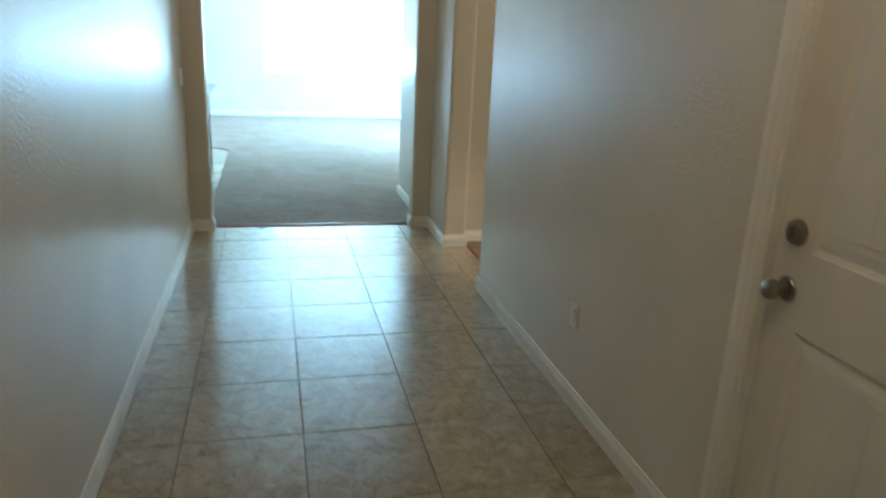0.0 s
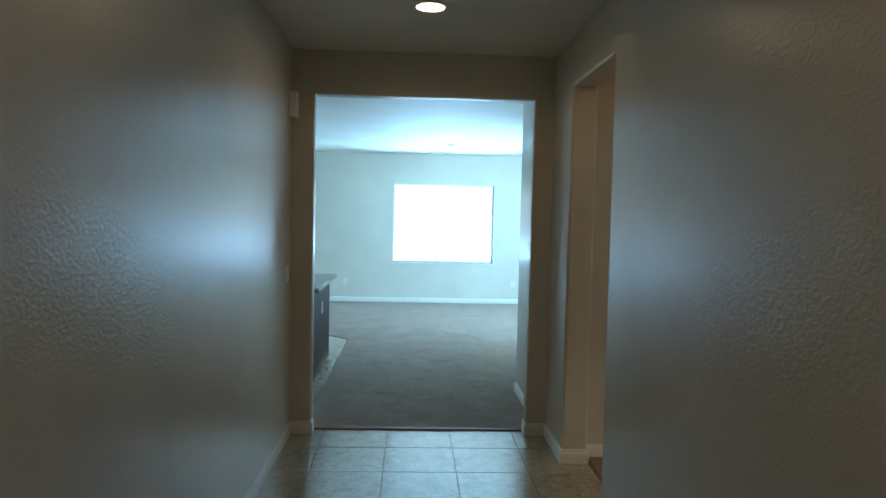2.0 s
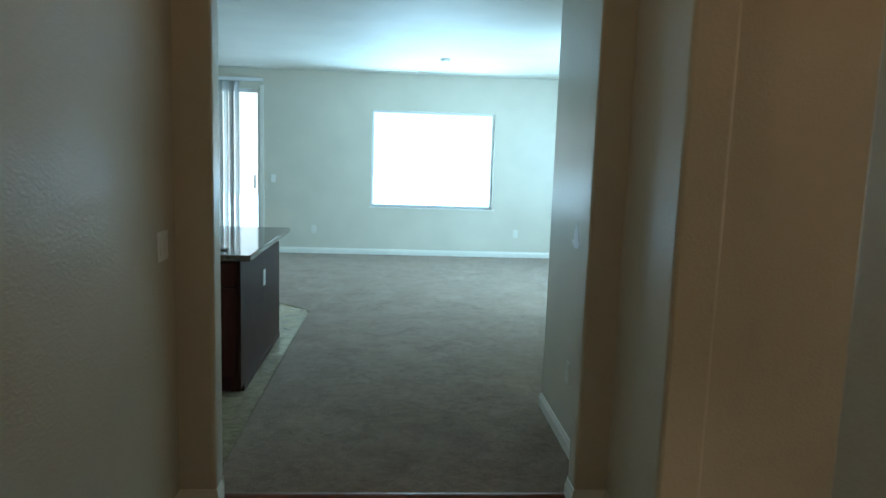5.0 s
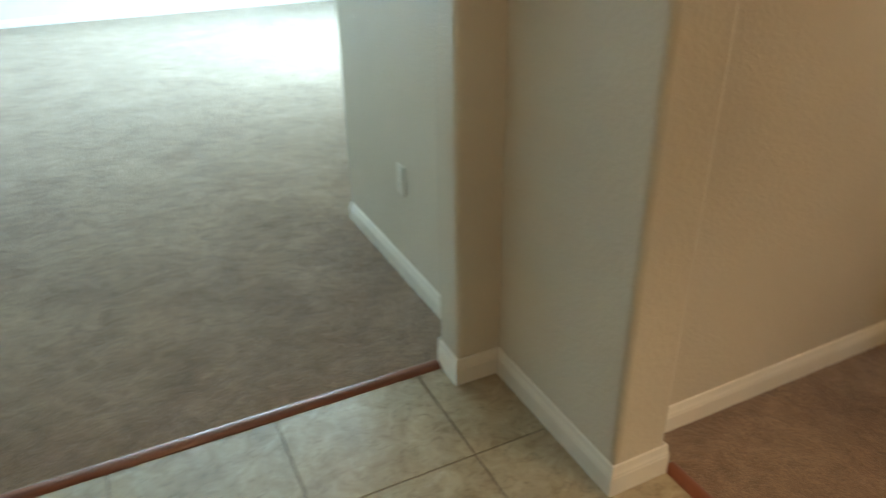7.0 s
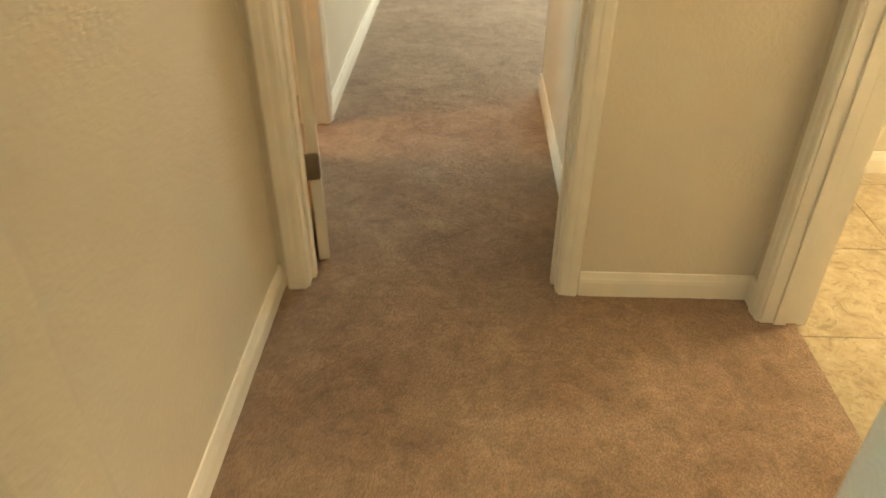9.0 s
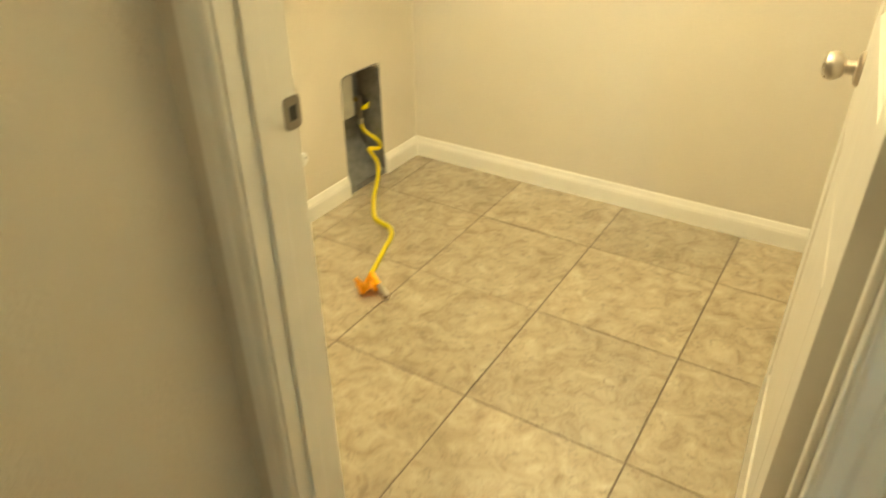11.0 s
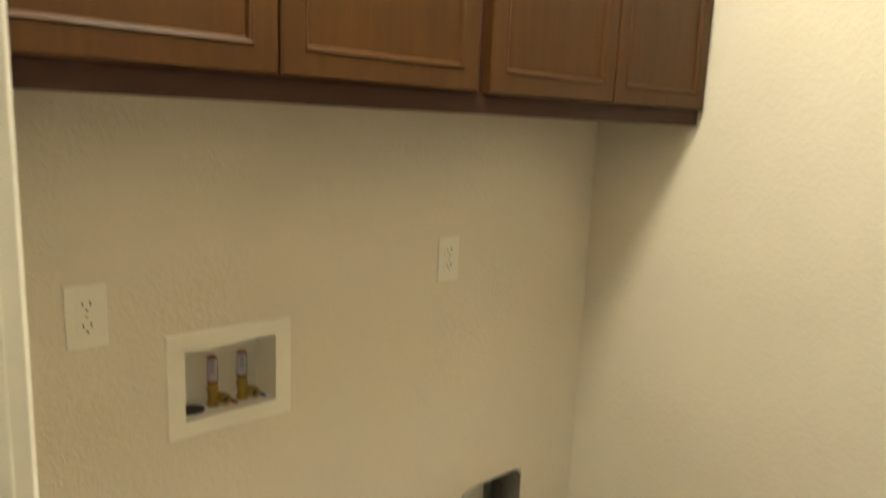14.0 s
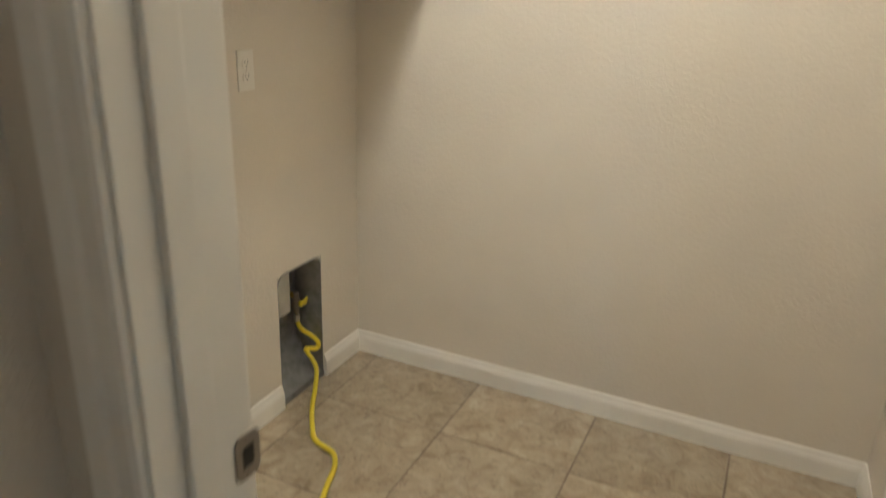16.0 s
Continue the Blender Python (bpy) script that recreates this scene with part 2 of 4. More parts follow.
BLIND = blind_vane()
TILES = tile_material()
CARPET = carpet_material()
CABWOOD = wood("stained_maple", (0.047, 0.0185, 0.0035), (0.063, 0.0250, 0.0047), 0.45, scale=60.0, spec=0.2)
CABRAIL = wood("dark_stained_rail", (0.034, 0.0125, 0.007), (0.050, 0.0185, 0.0102), 0.5, grain=(1, 0.06, 1), spec=0.2)
ESPRESSO = wood("espresso_cabinet", (0.056, 0.0095, 0.0052), (0.088, 0.0160, 0.0090), 0.4, spec=0.25)
ENDPANEL = wood("espresso_end_panel", (0.040, 0.017, 0.011), (0.062, 0.028, 0.018), 0.55, spec=0.06)
REDWOOD = wood("red_oak_threshold", (0.17, 0.045, 0.020), (0.30, 0.095, 0.045), 0.3, grain=(0.1, 1, 1), coat=0.3)
REDWOOD_Y = wood("red_oak_threshold_cross", (0.17, 0.045, 0.020), (0.30, 0.095, 0.045), 0.3, grain=(1, 0.1, 1), coat=0.3)
GRANITE = granite()
GLASS = glass()
BULBGLOW = glow("lamp_diffuser_glow", (1.0, 0.86, 0.66), 14.0)
OUTSIDE = glow("bright_outdoors", (0.66, 0.92, 1.0), 5.8)

# ---- mesh helpers ----


def mesh_of(bm, name, material, smooth=False):
    me = bpy.data.meshes.new(name)
    bmesh.ops.recalc_face_normals(bm, faces=bm.faces)
    bm.to_mesh(me)
    bm.free()
    me.materials.append(material)
    if smooth:
        me.shade_smooth()
        me.set_sharp_from_angle(angle=radians(35))
    return me


def part(name, bm, material, parent, label="", at=None, smooth=False):
    ob = new(name, mesh_of(bm, name, material, smooth))
    ob.parent = parent
    if at is not None:
        ob.matrix_local = at
    if label:
        ob["label"] = label
    return ob


def structure(name, bm, material, label, category, smooth=False):
    return tagged(new(name, mesh_of(bm, name, material, smooth)), label, category, kind="structure")


def base_of(name, m, label, category, group="", kind=""):
    ob = new(name)
    ob.empty_display_size = 0.05
    ob.matrix_world = m
    return tagged(ob, label, category, group, kind)


def add_box(bm, x0, x1, y0, y1, z0, z1, bevel=0.0, segments=2):
    r = bmesh.ops.create_cube(bm, size=1.0)
    m = Matrix.Translation(((x0 + x1) / 2, (y0 + y1) / 2, (z0 + z1) / 2)) @ Matrix.Diagonal((abs(x1 - x0), abs(y1 - y0), abs(z1 - z0), 1))
    bmesh.ops.transform(bm, matrix=m, verts=r["verts"])
    if bevel:
        edges = list({e for v in r["verts"] for e in v.link_edges})
        bmesh.ops.bevel(bm, geom=edges, offset=bevel, segments=segments, profile=0.6, affect='EDGES')
    return bm


def box(x0, x1, y0, y1, z0, z1, bevel=0.0, segments=2):
    return add_box(bmesh.new(), x0, x1, y0, y1, z0, z1, bevel, segments)


def add_turned(bm, profile, axis='Z', segments=24, m=None):
    """A turned solid from (radius, height) pairs."""
    rings = []
    for r, h in profile:
        ring = []
        for i in range(segments):
            a = 2 * math.pi * i / segments
            c = (r * math.cos(a), r * math.sin(a), h)
            if axis == 'X':
                c = (h, c[0], c[1])
            if axis == 'Y':
                c = (c[0], h, c[1])
            ring.append(bm.verts.new(m @ Vector(c) if m else c))
        rings.append(ring)
    for a, b in zip(rings, rings[1:]):
        for i in range(segments):
            j = (i + 1) % segments
            bm.faces.new((a[i], a[j], b[j], b[i]))
    bm.faces.new(rings[0][::-1])
    bm.faces.new(rings[-1])
    return bm


def turned(profile, axis='Z', segments=24):
    return add_turned(bmesh.new(), profile, axis, segments)


def prism(points, lo, hi, axis):
    """A polygon of (a, z) pairs drawn in elevation and given thickness from lo to hi along axis."""
    bm = bmesh.new()
    put = (lambda d, a, z: (d, a, z)) if axis == 'x' else (lambda d, a, z: (a, d, z))
    front = [bm.verts.new(put(lo, a, z)) for a, z in points]
    back = [bm.verts.new(put(hi, a, z)) for a, z in points]
    bm.faces.new(front)
    bm.faces.new(back[::-1])
    n = len(points)
    for i in range(n):
        j = (i + 1) % n
        bm.faces.new((front[i], front[j], back[j], back[i]))
    return bm


def wall(name, axis, lo, hi, a0, a1, openings=(), label="", round_edges=0.0, bottom=-0.01):
    """A wall between lo and hi along its axis, running from a0 to a1, with openings (from, to, top) that reach the floor."""
    pts = [(a0, CEIL), (a0, bottom)]
    for b0, b1, top in sorted(openings):
        pts += [(b0, bottom), (b0, top), (b1, top), (b1, bottom)]
    pts += [(a1, bottom), (a1, CEIL)]
    bm = prism(pts, lo, hi, axis)
    if round_edges:
        d, k = (0, 1) if axis == 'x' else (1, 0)
        pick = []
        for e in bm.edges:
            p, q = e.verts[0].co, e.verts[1].co
            same_face = abs(p[d] - q[d]) < 1e-6
            on_opening = any(b0 - 1e-4 <= min(p[k], q[k]) and max(p[k], q[k]) <= b1 + 1e-4 and max(p.z, q.z) <= top + 1e-4 for b0, b1, top in openings)
            if same_face and on_opening and max(p.z, q.z) > bottom + 0.01:
                pick.append(e)
        bmesh.ops.recalc_face_normals(bm, faces=bm.faces)
        bmesh.ops.bevel(bm, geom=pick, offset=round_edges, segments=4, profile=0.5, affect='EDGES')
    ob = structure(name, bm, WALL, label or "greige painted drywall wall with orange-peel texture", "wall", smooth=round_edges > 0)
    for poly in ob.data.polygons:
        poly.use_smooth = round_edges > 0 and poly.area < 0.05
    return ob


def pierced(name, axis, lo, hi, a0, a1, z0, z1, holes, label):
    """A wall between lo and hi along its axis, one connected mesh, with holes (from, to, bottom, top)."""
    us = sorted({a0, a1, *(h[0] for h in holes), *(h[1] for h in holes)})
    zs = sorted({z0, z1, *(h[2] for h in holes), *(h[3] for h in holes)})
    bm = bmesh.new()
    put = (lambda d, a, z: (d, a, z)) if axis == 'x' else (lambda d, a, z: (a, d, z))
    grid = {(d, i, k): bm.verts.new(put((lo, hi)[d], u, z)) for d in (0, 1) for i, u in enumerate(us) for k, z in enumerate(zs)}

    def solid(i, k):
        if not (0 <= i < len(us) - 1 and 0 <= k < len(zs) - 1):
            return False
        u, z = (us[i] + us[i + 1]) / 2, (zs[k] + zs[k + 1]) / 2
        return not any(b0 < u < b1 and c0 < z < c1 for b0, b1, c0, c1 in holes)

    for i in range(len(us) - 1):
        for k in range(len(zs) - 1):
            if not solid(i, k):
                continue
            for d in (0, 1):
                bm.faces.new([grid[d, p, q] for p, q in ((i, k), (i + 1, k), (i + 1, k + 1), (i, k + 1))])
            for di, dk, e in ((-1, 0, ((i, k), (i, k + 1))), (1, 0, ((i + 1, k), (i + 1, k + 1))), (0, -1, ((i, k), (i + 1, k))), (0, 1, ((i, k + 1), (i + 1, k + 1)))):
                if not solid(i + di, k + dk):
                    (p, q), (r, t) = e
                    bm.faces.new((grid[0, p, q], grid[0, r, t], grid[1, r, t], grid[1, p, q]))
    for v in [v for v in bm.verts if not v.link_faces]:
        bm.verts.remove(v)
    return structure(name, bm, WALL, label, "wall")


def baseboard(points, name="baseboard", z=-0.004):
    """A moulded skirting along a line of (x, y) points, standing proud to the left of its direction."""
    profile = [(0.0, z), (0.0135, z), (0.0135, 0.058), (0.0120, 0.061), (0.0118, 0.066), (0.0085, 0.073), (0.0055, 0.084), (0.0045, 0.089), (0.0, 0.091)]
    bm = bmesh.new()
    n = len(points)
    sections = []
    for i, (x, y) in enumerate(points):
        dirs = []
        if i > 0:
            dirs.append((Vector((x, y)) - Vector(points[i - 1])).normalized())
        if i < n - 1:
            dirs.append((Vector(points[i + 1]) - Vector((x, y))).normalized())
        normals = [Vector((-d.y, d.x)) for d in dirs]
        m = sum(normals, Vector((0, 0))).normalized()
        m /= max(0.3, m.dot(normals[0]))
        sections.append([bm.verts.new((x + m.x * d, y + m.y * d, h)) for d, h in profile])
    for a, b in zip(sections, sections[1:]):
        for i in range(len(profile) - 1):
            bm.faces.new((a[i], a[i + 1], b[i + 1], b[i]))
        bm.faces.new((a[-1], a[0], b[0], b[-1]))
    bm.faces.new(sections[0][::-1])
    bm.faces.new(sections[-1])
    return structure(name, bm, TRIM, "white painted moulded baseboard along the wall", "baseboard")


def casing(parent, m, u0, u1, h, name="casing"):
    """A door casing round an opening from u0 to u1, h high; its wall lies in the u-z plane and it stands out along +v."""
    profile = [(0.0, 0.0), (0.0, 0.009), (0.006, 0.012), (0.024, 0.0125), (0.030, 0.016), (0.052, 0.018), (0.058, 0.014), (0.060, 0.0)]
    bm = bmesh.new()
    rows = []
    for w, t in profile:
        rows.append([bm.verts.new(c) for c in ((u0 - w, t, 0), (u0 - w, t, h + w), (u1 + w, t, h + w), (u1 + w, t, 0))])
    for a, b in zip(rows, rows[1:] + rows[:1]):
        for i in range(3):
            bm.faces.new((a[i], a[i + 1], b[i + 1], b[i]))
    bm.faces.new([r[0] for r in rows])
    bm.faces.new([r[3] for r in rows][::-1])
    return part(name, bm, TRIM, parent, at=m)


def jambs(parent, m, u0, u1, h, depth, stop=0.5, lip=0.018):
    """Lining of a door opening: two sides, a head and the stop against which the door shuts. Depth runs along -v."""
    for a, b in ((u0 - 0.004, u0 + lip), (u1 - lip, u1 + 0.004)):
        part("jamb", box(a, b, -depth - 0.001, 0.001, 0, h + 0.004, 0.0015), TRIM, parent, at=m)
    part("head_jamb", box(u0 + lip, u1 - lip, -depth - 0.001, 0.001, h - lip, h + 0.004, 0.0015), TRIM, parent, at=m)
    s0, s1 = -depth * stop - 0.018, -depth * stop + 0.018
    for a, b in ((u0 + lip, u0 + lip + 0.010), (u1 - lip - 0.010, u1 - lip)):
        part("door_stop", box(a, b, s0, s1, 0, h - lip, 0.002), TRIM, parent, at=m)
    part("door_stop", box(u0 + lip + 0.01, u1 - lip - 0.01, s0, s1, h - lip - 0.01, h - lip, 0.002), TRIM, parent, at=m)


def leaf(width, height, thick=0.035, split=(0.22, 0.84, 1.05, 1.90), stile=0.115):
    """A moulded two-panel door; x runs along the width from the hinge, y is the thickness about 0, z up."""
    bm = bmesh.new()
    xs = [0, stile, width - stile, width]
    zs = [0, *split, height]
    for side in (-1, 1):
        y = side * thick / 2
        grid = [[bm.verts.new((x, y, z)) for z in zs] for x in xs]
        for i in range(3):
            for j in range(len(zs) - 1):
                quad = (grid[i][j], grid[i + 1][j], grid[i + 1][j + 1], grid[i][j + 1])
                bm.faces.new(quad if side < 0 else quad[::-1])
    bmesh.ops.remove_doubles(bm, verts=bm.verts, dist=1e-6)
    bm.faces.ensure_lookup_table()
    panels = [f for f in bm.faces if stile < f.calc_center_median().x < width - stile and (split[0] < f.calc_center_median().z < split[1] or split[2] < f.calc_center_median().z < split[3])]
    bmesh.ops.inset_individual(bm, faces=panels, thickness=0.006, depth=-0.004)
    bmesh.ops.inset_individual(bm, faces=panels, thickness=0.016, depth=-0.006)
    bmesh.ops.inset_individual(bm, faces=panels, thickness=0.010, depth=0.001)
    bmesh.ops.inset_individual(bm, faces=panels, thickness=0.030, depth=0.006)
    edge = [e for e in bm.edges if len(e.link_faces) == 1]
    bmesh.ops.bridge_loops(bm, edges=edge)
    return bm


def knob_parts(parent, m, material=NICKEL):
    """A round knob on its rose; its axis runs along +x from the door's face."""
    part("rose", turned([(0.033, 0.0), (0.033, 0.004), (0.029, 0.009), (0.014, 0.012), (0.0125, 0.03)], 'X'), material, parent, at=m, smooth=True)
    part("knob", turned([(0.0125, 0.028), (0.020, 0.032), (0.0265, 0.042), (0.0275, 0.052), (0.024, 0.062), (0.014, 0.068), (0.002, 0.069)], 'X', 28), material, parent, at=m, smooth=True)


def hinge_part(parent, m):
    """A butt hinge with rounded leaves in the y-z plane and its knuckle along z."""
    bm = bmesh.new()
    add_box(bm, -0.0012, 0.0012, -0.034, 0.0, -0.045, 0.045, 0.0)
    vs = [e for e in bm.edges if abs(e.verts[0].co.x - e.verts[1].co.x) > 0.001 and min(e.verts[0].co.y, e.verts[1].co.y) < -0.03]
    bmesh.ops.bevel(bm, geom=vs, offset=0.012, segments=4, profile=0.5, affect='EDGES')
    for k in range(3):
        add_turned(bm, [(0.005, -0.045 + k * 0.0302), (0.005, -0.0155 + k * 0.0302)], 'Z', 10, Matrix.Translation((0.002, 0.005, 0)))
    part("hinge", bm, DARKNICKEL, parent, at=m)


def outlet(x, y, z, facing):
    """A duplex socket on the wall; facing: the wall's outward normal as degrees about z from -y."""
    ob = base_of("outlet", pose(x, y, z, 0, 0, facing), "white duplex wall outlet with plastic cover plate", "outlet", "wall outlets")
    plate = box(-0.035, 0.035, -0.0055, 0.0, -0.0575, 0.0575, 0.0025)
    part("cover_plate", plate, BOXWHITE, ob)
    for dz in (-0.0195, 0.0195):
        bm = bmesh.new()
        add_turned(bm, [(0.0172, -0.0075), (0.0172, -0.005)], 'Y', 20)
        for v in bm.verts:
            v.co.z = max(-0.0135, min(0.0135, v.co.z))
        rec = part("receptacle", bm, BOXWHITE, ob, at=pose(0, 0, dz))
        for dx, hgt in ((-0.0065, 0.0035), (0.0065, 0.0045)):
            part("slot", box(dx - 0.0011, dx + 0.0011, -0.0079, -0.0070, 0.001, 0.001 + 2 * hgt), DARK, rec)
        part("slot", turned([(0.0024, -0.0079), (0.0024, -0.0070)], 'Y', 10), DARK, rec, at=pose(0, 0, -0.0065))
    part("screw", turned([(0.003, -0.0066), (0.003, -0.005)], 'Y', 10), NICKEL, ob)
    return ob


def switch(x, y, z, facing, gangs=1):
    w = 0.0125 + 0.0235 * gangs
    ob = base_of("light_switch", pose(x, y, z, 0, 0, facing), "white rocker light switch with plastic cover plate", "switch")
    part("cover_plate", box(-w, w, -0.0055, 0.0, -0.058, 0.058, 0.0025), PLASTIC, ob)
    for k in range(gangs):
        bm = prism([(-0.033, -0.033), (0.033, -0.033), (0.033, 0.033), (-0.033, 0.033)], -0.0085, -0.005, 'y')
        for v in bm.verts:
            v.co.x *= 0.5
            if v.co.y < -0.007 and v.co.z < 0:
                v.co.y = -0.0115
        part("rocker", bm, PLASTIC, ob, at=pose(0.046 * (k - (gangs - 1) / 2), 0, 0))
    return ob


def can_light(x, y, radius=0.078):
    ob = base_of("recessed_light", pose(x, y, CEIL), "round recessed ceiling light with white trim ring, switched on", "ceiling light")
    part("trim_ring", turned([(radius + 0.012, 0.0), (radius + 0.012, -0.003), (radius + 0.006, -0.007), (radius, -0.006), (radius, -0.001)], segments=36), TRIM, ob, smooth=True)
    part("diffuser", turned([(radius - 0.001, -0.0085), (radius - 0.001, -0.0065)], segments=36), BULBGLOW, ob, "glowing diffuser")
    return ob


# ---- large structure ----
wall("wall_hall_west", 'x', -0.12, 0.0, HALL_S - 0.12, 0.0)
wall("wall_hall_south", 'y', HALL_S - 0.12, HALL_S, 0.0, HALL_E)
wall("wall_hall_end", 'y', 0.0, END_BACK, LIV_W - 0.12, VEST_W, [(OPEN_W, OPEN_E, OPEN_H)], "greige drywall end wall with a wide cased opening", 0.018)
wall("wall_hall_east", 'x', HALL_E, VEST_W, HALL_S - 0.12, 0.0, [(GAP_S, GAP_N, GAP_H), (-4.933, -4.003, 2.08)], "greige drywall wall with a plain opening and a door", 0.018)
wall("wall_vestibule_north", 'y', VEST_N, VEST_N + 0.12, VEST_W, VEST_E)
wall("wall_vestibule_east", 'x', VEST_E, VEST_E + 0.12, LAU_N, BED_N + 0.12, [(-1.336, -0.532, 2.05)])
wall("wall_laundry_north", 'y', LAU_N, VEST_S, VEST_W, VEST_E, [(2.218, 3.079, 2.05)])
wall("wall_laundry_north_return", 'y', LAU_N, VEST_S, VEST_E + 0.12, LAU_E + 0.22)
wall("wall_laundry_west", 'x', LAU_W - 0.12, LAU_W, LAU_S - 0.12, LAU_N)
wall("wall_laundry_south", 'y', LAU_S - 0.12, LAU_S, LAU_W, LAU_E + 0.22)
# the washer wall: one stretch holds the valve box, the other the dryer vent recess
SPLIT = -2.85
BOX_Y0, BOX_Y1, BOX_Z0, BOX_Z1 = -2.700, -2.496, 0.926, 1.077
pierced("wall_laundry_east_valves", 'x', LAU_E, LAU_E + 0.22, SPLIT, LAU_N, -0.01, CEIL, [(BOX_Y0, BOX_Y1, BOX_Z0, BOX_Z1)], "greige drywall laundry wall with a recessed valve box")
VENT_Y0, VENT_Y1, VENT_Z0, VENT_Z1 = -3.538, -3.286, 0.006, 0.505
arc = []
for k in range(7):
    a = math.pi / 2 * k / 6
    arc.append((VENT_Y0 + 0.035 - 0.035 * math.cos(a), VENT_Z1 - 0.035 + 0.035 * math.sin(a)))
for k in range(7):
    a = math.pi / 2 * k / 6
    arc.append((VENT_Y1 - 0.035 + 0.035 * math.sin(a), VENT_Z1 - 0.035 + 0.035 * math.cos(a)))
pts = [(LAU_S, CEIL), (LAU_S, -0.01), (VENT_Y0, -0.01), *arc, (VENT_Y1, -0.01), (SPLIT, -0.01), (SPLIT, CEIL)]
structure("wall_laundry_east_vent", prism(pts, LAU_E, LAU_E + 0.22, 'x'), WALL, "greige drywall laundry wall with a dryer vent recess", "wall")
# living room and kitchen
wall("wall_living_stub", 'x', 1.838, 1.958, END_BACK, 1.278)
wall("wall_living_south", 'y', 1.158, 1.278, 1.958, LIV_E + 0.12)
# the hole in the east wall is added, only to let the fill light in
pierced("wall_living_east", 'x', LIV_E, LIV_E + 0.12, 1.278, FAR, -0.01, CEIL, [(3.45, 5.15, 0.8, 2.2)], "greige drywall living room wall with an added, unseen opening for fill light")
wall("wall_living_west", 'x', LIV_W - 0.12, LIV_W, END_BACK, FAR)
WIN_W, WIN_E, WIN_B, WIN_T = 0.512, 2.342, 0.734, 2.156
PAT_W, PAT_E, PAT_T = -2.97, -1.12, 2.40
pierced("wall_living_north", 'y', FAR, FAR + 0.16, LIV_W - 0.12, LIV_E + 0.12, -0.01, CEIL, [(PAT_W, PAT_E, -0.01, PAT_T), (WIN_W, WIN_E, WIN_B, WIN_T)], "greige drywall window wall with a patio door opening")
# bedroom behind the vestibule
wall("wall_bedroom_north", 'y', BED_N, BED_N + 0.12, VEST_E + 0.12, BED_E, [(3.64, 4.395, 2.05)])
wall("wall_bedroom_entry", 'y', -1.52, -1.40, VEST_E + 0.12, 4.83)
wall("wall_bedroom_west", 'x', 4.71, 4.83, BED_S, -1.52)
wall("wall_bedroom_south", 'y', BED_S - 0.12, BED_S, 4.71, BED_E)
pierced("wall_bedroom_east", 'x', BED_E, BED_E + 0.12, BED_S - 0.12, BED_N + 0.12, -0.01, CEIL, [(-3.3, -1.5, 0.85, 2.15)], "greige drywall bedroom wall with a window opening")
# bath beside the bedroom
wall("wall_bath_west", 'x', 3.38, 3.50, BED_N + 0.12, 1.17)
wall("wall_bath_east", 'x', 4.70, 4.82, BED_N + 0.12, 1.17)

for name, boxes in (
    ("ceiling_hall", [(-0.12, VEST_W, HALL_S - 0.12, END_BACK)]),
    ("ceiling_living", [(LIV_W - 0.12, 1.958, END_BACK, FAR + 0.16), (1.958, LIV_E + 0.12, 1.17, FAR + 0.16)]),
    ("ceiling_bedrooms", [(VEST_W, BED_E + 0.12, BED_S - 0.12, END_BACK), (3.38, 4.82, END_BACK, 1.17)]),
):
    bm = bmesh.new()
    for x0, x1, y0, y1 in boxes:
        add_box(bm, x0, x1, y0, y1, LIV_CEIL if name == "ceiling_living" else CEIL, CEIL + 0.12)
    structure(name, bm, CEILING, "greige painted textured drywall ceiling", "ceiling")

structure("ground", box(-60, 60, -60, 60, -0.32, -0.22), GRASS, "pale outdoor ground round the house", "ground")
structure("floor_slab", box(LIV_W - 0.2, BED_E + 0.2, HALL_S - 0.2, FAR + 0.2, -0.22, -0.0125), SLAB, "grey concrete floor slab under the coverings", "floor")


def carpet(name, outline, step, label):
    """Cut-pile carpet over an outline of rectangles, its surface lumpy with tufts."""
    vs, fs = [], []
    for x0, x1, y0, y1 in outline:
        nx, ny = max(2, round((x1 - x0) / step)), max(2, round((y1 - y0) / step))
        first = len(vs)
        for i in range(nx + 1):
            for j in range(ny + 1):
                x, y = x0 + (x1 - x0) * i / nx, y0 + (y1 - y0) * j / ny
                z = 0.006 + 0.0022 * noise.noise((x * 55, y * 55, 0)) + 0.0022 * noise.noise((x * 14, y * 14, 4))
                vs.append((x, y, z))
        for i in range(nx):
            for j in range(ny):
                a = first + i * (ny + 1) + j
                fs.append((a, a + ny + 1, a + ny + 2, a + 1))
    me = bpy.data.meshes.new(name)
    me.from_pydata(vs, [], fs)
    me.materials.append(CARPET)
    me.shade_smooth()
    return tagged(new(name, me), label, "carpet", kind="structure")


THR_Y0, THR_Y1 = 0.088, 0.138
VTHR0, VTHR1 = 2.040, 2.085
carpet("floor_carpet_vestibule", [(VTHR1 - 0.01, VEST_E, -2.012, VEST_N), (VEST_E, 4.83, -1.40, BED_N)], 0.016, "brown-taupe cut pile carpet, slightly trodden")
carpet("floor_carpet_bedroom", [(4.83, BED_E, BED_S, BED_N), (3.5, 4.7, BED_N, 1.17)], 0.03, "brown-taupe cut pile bedroom carpet")
EDGE = 0.082
bm_rects = [(EDGE, 1.838, THR_Y1 - 0.01, 1.29), (EDGE, LIV_E, 1.29, 3.82), (-1.6, LIV_E, 3.82 + 1.66, FAR)]
carpet("floor_carpet_living", bm_rects, 0.022, "taupe cut pile living room carpet with brushed patches")


